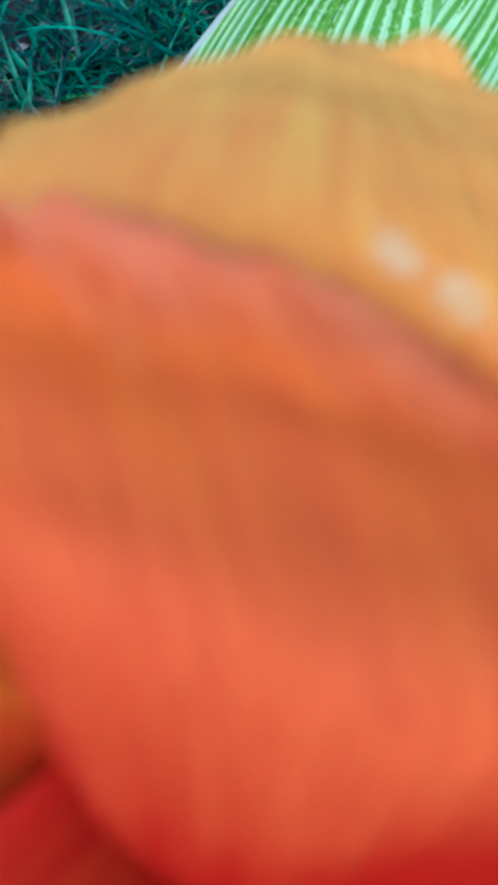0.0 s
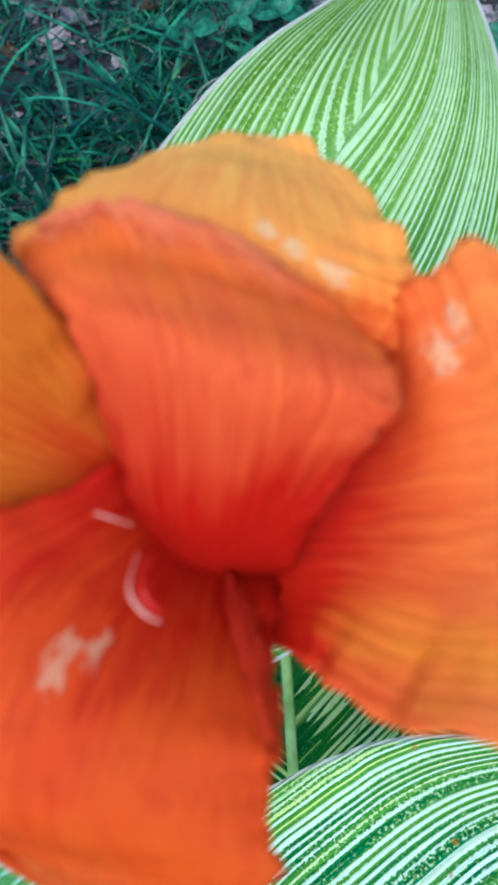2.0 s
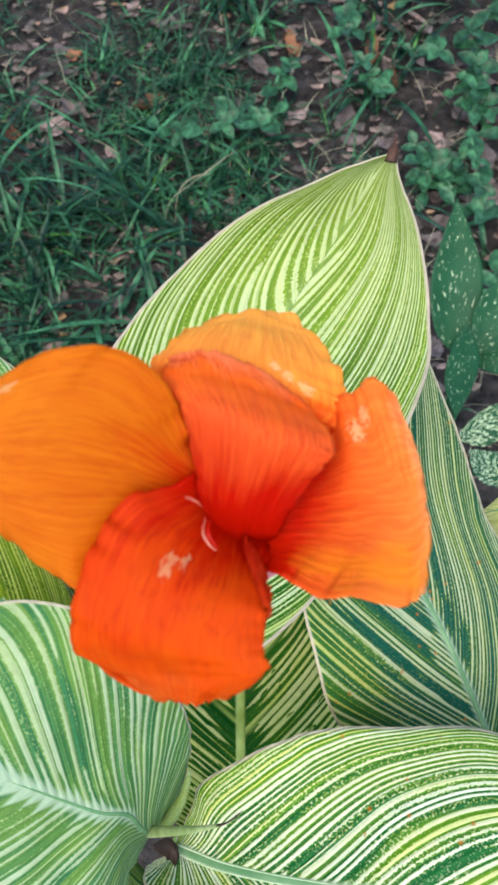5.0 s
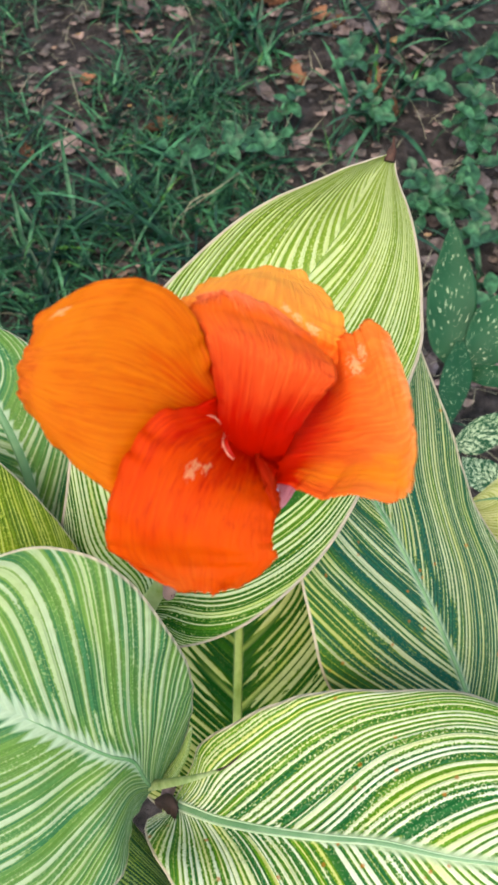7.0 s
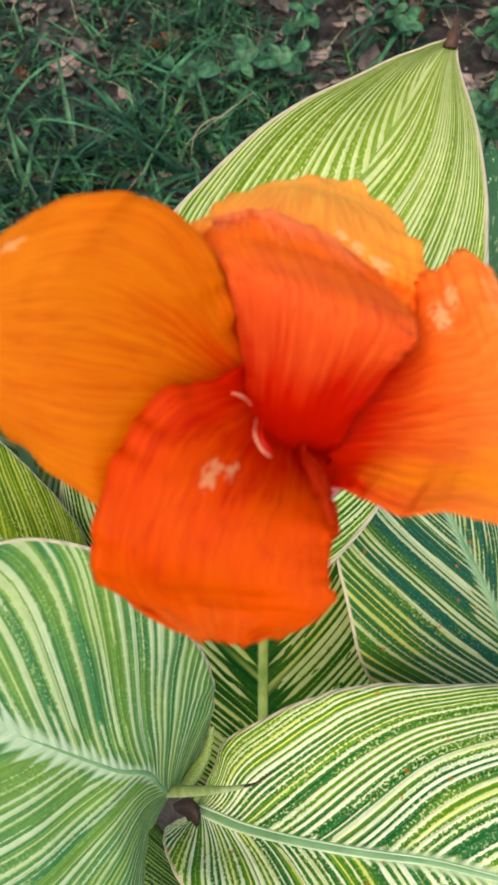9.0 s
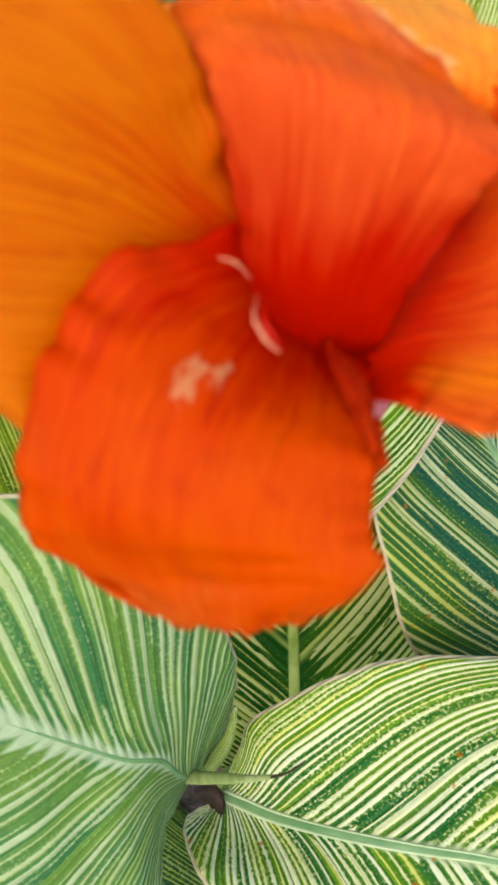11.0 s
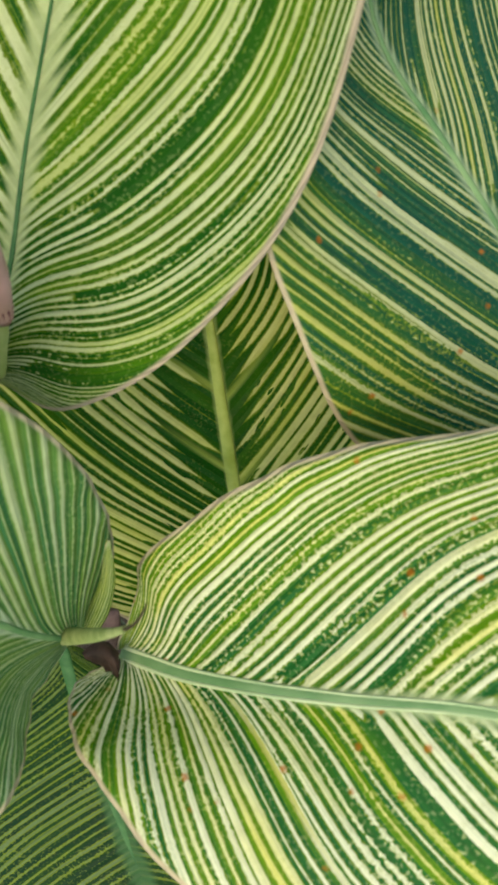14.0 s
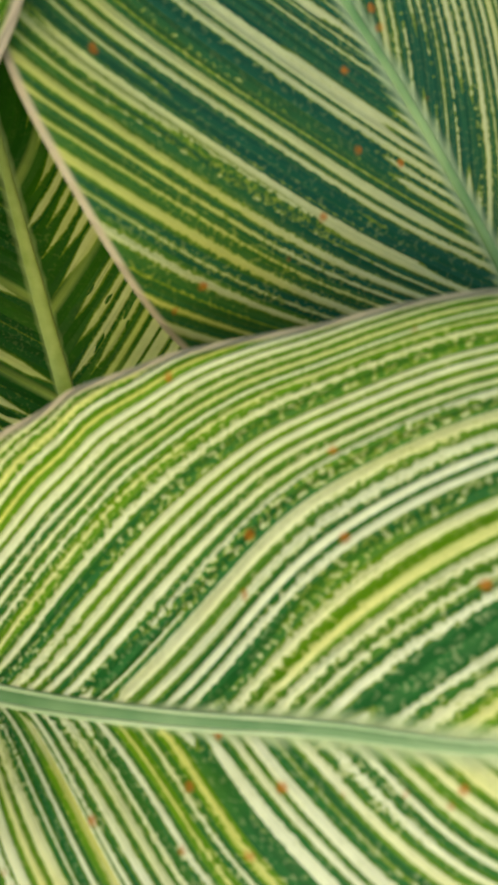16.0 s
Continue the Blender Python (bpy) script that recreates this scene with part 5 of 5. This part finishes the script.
for x, y, kind, size, turn in ((0.117, 1.067, 3, 0.95, 1.9), (0.189, 0.942, 4, 1.15, 1.2), (-0.210, 1.063, 5, 0.75, 0.3), (0.316, 0.897, 4, 0.9, 2.0),
                               (0.156, 1.191, 5, 1.0, 1.8), (0.095, 1.225, 3, 0.9, 0.4), (0.059, 1.225, 3, 1.1, 2.6), (-0.141, 1.214, 0, 1.1, 1.9), (-0.217, 1.193, 1, 0.9, 2.4),
                               (-0.267, 0.993, 4, 1.0, 2.2), (-0.209, 0.964, 1, 1.0, 2.5), (0.233, 1.049, 3, 1.0, 1.5), (0.019, 0.942, 2, 1.0, 0.2), (0.259, 0.990, 3, 1.0, 1.5)):
    dead_leaf(x, y, kind, size, turn, 0.004)
for i in range(270):
    x, y = rng.uniform(-0.5, 0.62), rng.uniform(0.45, 1.55)
    if x < 0.06 and rng.random() < 0.35:
        x = 0.62 - rng.random() * 0.6
    dead_leaf(x, y, rng.choice((0, 1, 1, 2, 2, 4, 4, 0, 1, 4, 0, 2, 3)), rng.uniform(0.55, 1.1), None, rng.uniform(0, 0.004))

def litter():
    """Crumbled scraps of dead leaves between the whole ones."""
    r = random.Random(31)
    verts, faces = [], []
    for i in range(7000):
        x, y = (r.uniform(-0.75, 0.75), r.uniform(0.35, 1.75)) if i < 4400 else (r.uniform(-2.6, 2.6), r.uniform(-1.6, 3.4))
        s, a = r.uniform(0.003, 0.015), r.uniform(0, 6.28)
        k = len(verts)
        n = r.choice((4, 5, 6))
        tx, ty = r.uniform(-0.5, 0.5), r.uniform(-0.5, 0.5)
        z = ground_z(x, y) + 0.003
        verts.append((x, y, z + 0.003))
        for q in range(n):
            b_ = a + q * 6.283 / n
            d = s * r.uniform(0.45, 1.1)
            dx, dy = d * math.cos(b_), d * math.sin(b_) * 0.7
            verts.append((x + dx, y + dy, z + abs(dx * tx + dy * ty)))
        faces += [(k, k + 1 + q, k + 1 + (q + 1) % n) for q in range(n)]
    me = bpy.data.meshes.new("leaf_litter")
    me.from_pydata(verts, [], faces)
    me.materials.append(MAT_SCRAP)
    tagged(new("leaf_litter", me), "crumbled grey-brown leaf scraps on the soil", "litter", kind="stuff")


litter()

# ---- creeping weeds with oval leaves ----
def oval_leaf_mesh(name, length, width, seed):
    ribs = []
    for i in range(6):
        u = i / 5
        w = width * math.sin(math.pi * min(1, 0.06 + u * 0.92)) ** 0.8 + 0.0004
        ribs.append(((u * length, -w, 0.10 * w + 0.25 * length * u * (1 - u)), (u * length, 0, 0.25 * length * u * (1 - u) - 0.12 * w), (u * length, w, 0.10 * w + 0.25 * length * u * (1 - u))))
    return as_mesh(name, sheet(ribs, 8, 6, 0.2, 0.0015, seed=seed), MAT_WEED)


OVAL = [oval_leaf_mesh("leaf", 0.033, 0.0100, 21), oval_leaf_mesh("leaf", 0.026, 0.0086, 22), oval_leaf_mesh("leaf", 0.040, 0.0115, 23)]


def weed(x, y, height, pairs, lean, seed, label="creeping weed with oval dark green leaves"):
    r = random.Random(seed)
    z = ground_z(x, y)
    ob = thing("weed", label, "weed", "weeds on the ground", place=(x, y, z))
    ob.rotation_euler = (0.3, 0, 0)
    top = (math.cos(lean) * height * 0.9, math.sin(lean) * height * 0.9, height * 0.8)
    stem = [(0, 0, -0.004), (top[0] * 0.25, top[1] * 0.25, height * 0.5), top]
    part("stem", tube(stem, [0.0013, 0.0011, 0.0006], 6, 10), MAT_WEED, ob)
    pts = [np.array(q, float) for q in stem]
    for k in range(pairs):
        t = 0.3 + 0.7 * (k + 1) / pairs
        c = catmull(pts, min(t, 1.0))
        for q in range(2 if k < pairs - 1 else 4):
            leaf = new("leaf", r.choice(OVAL))
            leaf.parent = ob
            leaf.location = c
            turn = lean + k * 1.57 + q * (3.14 if k < pairs - 1 else 1.57) + r.uniform(-0.4, 0.4)
            leaf.rotation_euler = Euler((r.uniform(-0.3, 0.3), r.uniform(-0.5, 0.15), turn))
            sc = r.uniform(0.62, 0.98)
            leaf.scale = (sc, sc, sc)


spots = [(0.226, 1.125), (0.236, 1.080), (0.278, 1.121), (0.396, 1.145), (0.403, 1.102), (0.390, 1.002), (0.254, 1.009), (0.237, 0.945), (0.316, 0.940), (0.348, 0.924), (0.357, 0.893), (0.384, 0.905),
         (0.279, 0.888), (0.296, 0.853), (0.339, 0.833), (0.314, 0.823), (0.288, 0.795), (0.306, 0.783), (0.277, 0.817), (0.371, 0.686), (0.057, 0.956), (0.084, 0.965), (0.103, 0.941), (0.072, 0.926),
         (-0.092, 0.921), (0.273, 1.042), (0.412, 0.969), (0.336, 0.882), (0.394, 0.756), (0.470, 1.152), (0.480, 1.012)]
for i, (x, y) in enumerate(spots):
    weed(x, y, rng.uniform(0.034, 0.072), rng.choice((2, 3, 3, 4)), rng.uniform(0, 6.28), 100 + i)

# ---- grass ----
def grass(name, count, region, length, width, seed, mat, label):
    r = random.Random(seed)
    verts, faces = [], []
    for i in range(count):
        x, y = region(r)
        z = ground_z(x, y) - 0.003
        a = r.uniform(0, 6.28)
        d, s_ = Vector((math.cos(a), math.sin(a), 0)), Vector((-math.sin(a), math.cos(a), 0))
        ln, wd = length * r.uniform(0.45, 1.25), width * r.uniform(0.6, 1.25)
        rise, droop = r.uniform(0.35, 1.1), r.uniform(0.3, 1.3)
        n, k = 5, len(verts)
        p = Vector((x, y, z))
        for j in range(n + 1):
            t = j / n
            ang = rise - droop * t
            w = wd * (1 - t) ** 0.55 * (0.6 + 0.4 * min(1, t * 4)) / 2
            fold = Vector((0, 0, w * 0.5))
            verts += [p - s_ * w + fold, p.copy(), p + s_ * w + fold]
            p = p + (d * math.cos(ang) + Vector((0, 0, math.sin(ang)))) * (ln / n)
        for j in range(n):
            b_ = k + 3 * j
            faces += [(b_, b_ + 1, b_ + 4, b_ + 3), (b_ + 1, b_ + 2, b_ + 5, b_ + 4)]
    me = bpy.data.meshes.new(name)
    me.from_pydata([tuple(q) for q in verts], [], faces)
    me.polygons.foreach_set("use_smooth", [True] * len(faces))
    me.materials.append(mat)
    tagged(new(name, me), label, "grass", kind="stuff")


TUFT = [0, 0.0, 0.0]


def lawn(r):
    """A place in the lawn: about eight blades rise from each root."""
    while TUFT[0] == 0:
        x, y = r.uniform(-0.75, 0.30), r.uniform(0.38, 1.45)
        edge = 0.10 - 0.16 * (y - 0.8) + 0.05 * noise.noise(Vector((x * 6, y * 6, 3)))
        keep = 1.0 if x < edge else 0.10
        keep *= 0.85 if noise.noise(Vector((x * 5, y * 5, 9))) > -0.10 else 0.16
        if y > 1.05:
            keep *= 0.75
        if r.random() < keep:
            TUFT[:] = [r.choice((5, 7, 8, 10)), x, y]
    TUFT[0] -= 1
    return TUFT[1] + r.gauss(0, 0.005), TUFT[2] + r.gauss(0, 0.005)


def tufts(r):
    if r.random() < 0.62:
        return r.uniform(-0.5, 0.06), r.uniform(0.52, 0.92)
    c = r.choice(((0.060, 1.078), (0.074, 1.137), (0.022, 1.159), (0.242, 1.010), (0.262, 1.099), (-0.375, 0.721), (-0.233, 0.755), (-0.095, 0.790), (0.335, 1.192), (0.374, 0.704), (0.445, 0.753)))
    return c[0] + r.gauss(0, 0.02), c[1] + r.gauss(0, 0.02)


grass("grass", 9800, lawn, 0.070, 0.0041, 11, MAT_GRASS, "short green grass blades over soil")
grass("long_grass", 460, tufts, 0.135, 0.0090, 12, MAT_GRASS, "tufts of longer arching grass")
grass("dry_grass", 1000, lambda r: (r.uniform(-0.6, 0.6), r.uniform(0.4, 1.6)), 0.075, 0.0013, 13, MAT_STRAW, "thin dry straw blades on the ground")

def around(r):
    while True:
        x, y = r.uniform(-2.6, 2.6), r.uniform(-1.6, 3.4)
        if not (-0.75 < x < 0.62 and 0.1 < y < 1.45) and x * x + y * y > 0.02 and noise.noise(Vector((x * 2.5, y * 2.5, 4))) > -0.15:
            return x, y


grass("rough_grass", 9000, around, 0.10, 0.0075, 14, MAT_GRASS, "patchy grass around the plants")

stalk = thing("seed_stalk", "dry pale grass seed stalk", "grass", "seed stalks")
part("stem", tube([(-0.0680, 0.7500, -0.1120), (-0.0611, 0.7743, -0.0705), (-0.0320, 0.8044, -0.0636), (-0.0031, 0.8308, -0.0590), (0.0288, 0.8585, -0.0539)], [0.0004, 0.0004, 0.0005, 0.0009, 0.0003], 6, 24), MAT_STRAW, stalk)
stalk = thing("seed_stalk", "dry pale grass seed stalk", "grass", "seed stalks")
part("stem", tube([(-0.0560, 0.7700, -0.1080), (-0.0475, 0.7924, -0.0662), (-0.0268, 0.8169, -0.0612), (-0.0022, 0.8223, -0.0608)], [0.0004, 0.0005, 0.0010, 0.0004], 6, 18), MAT_STRAW, stalk)
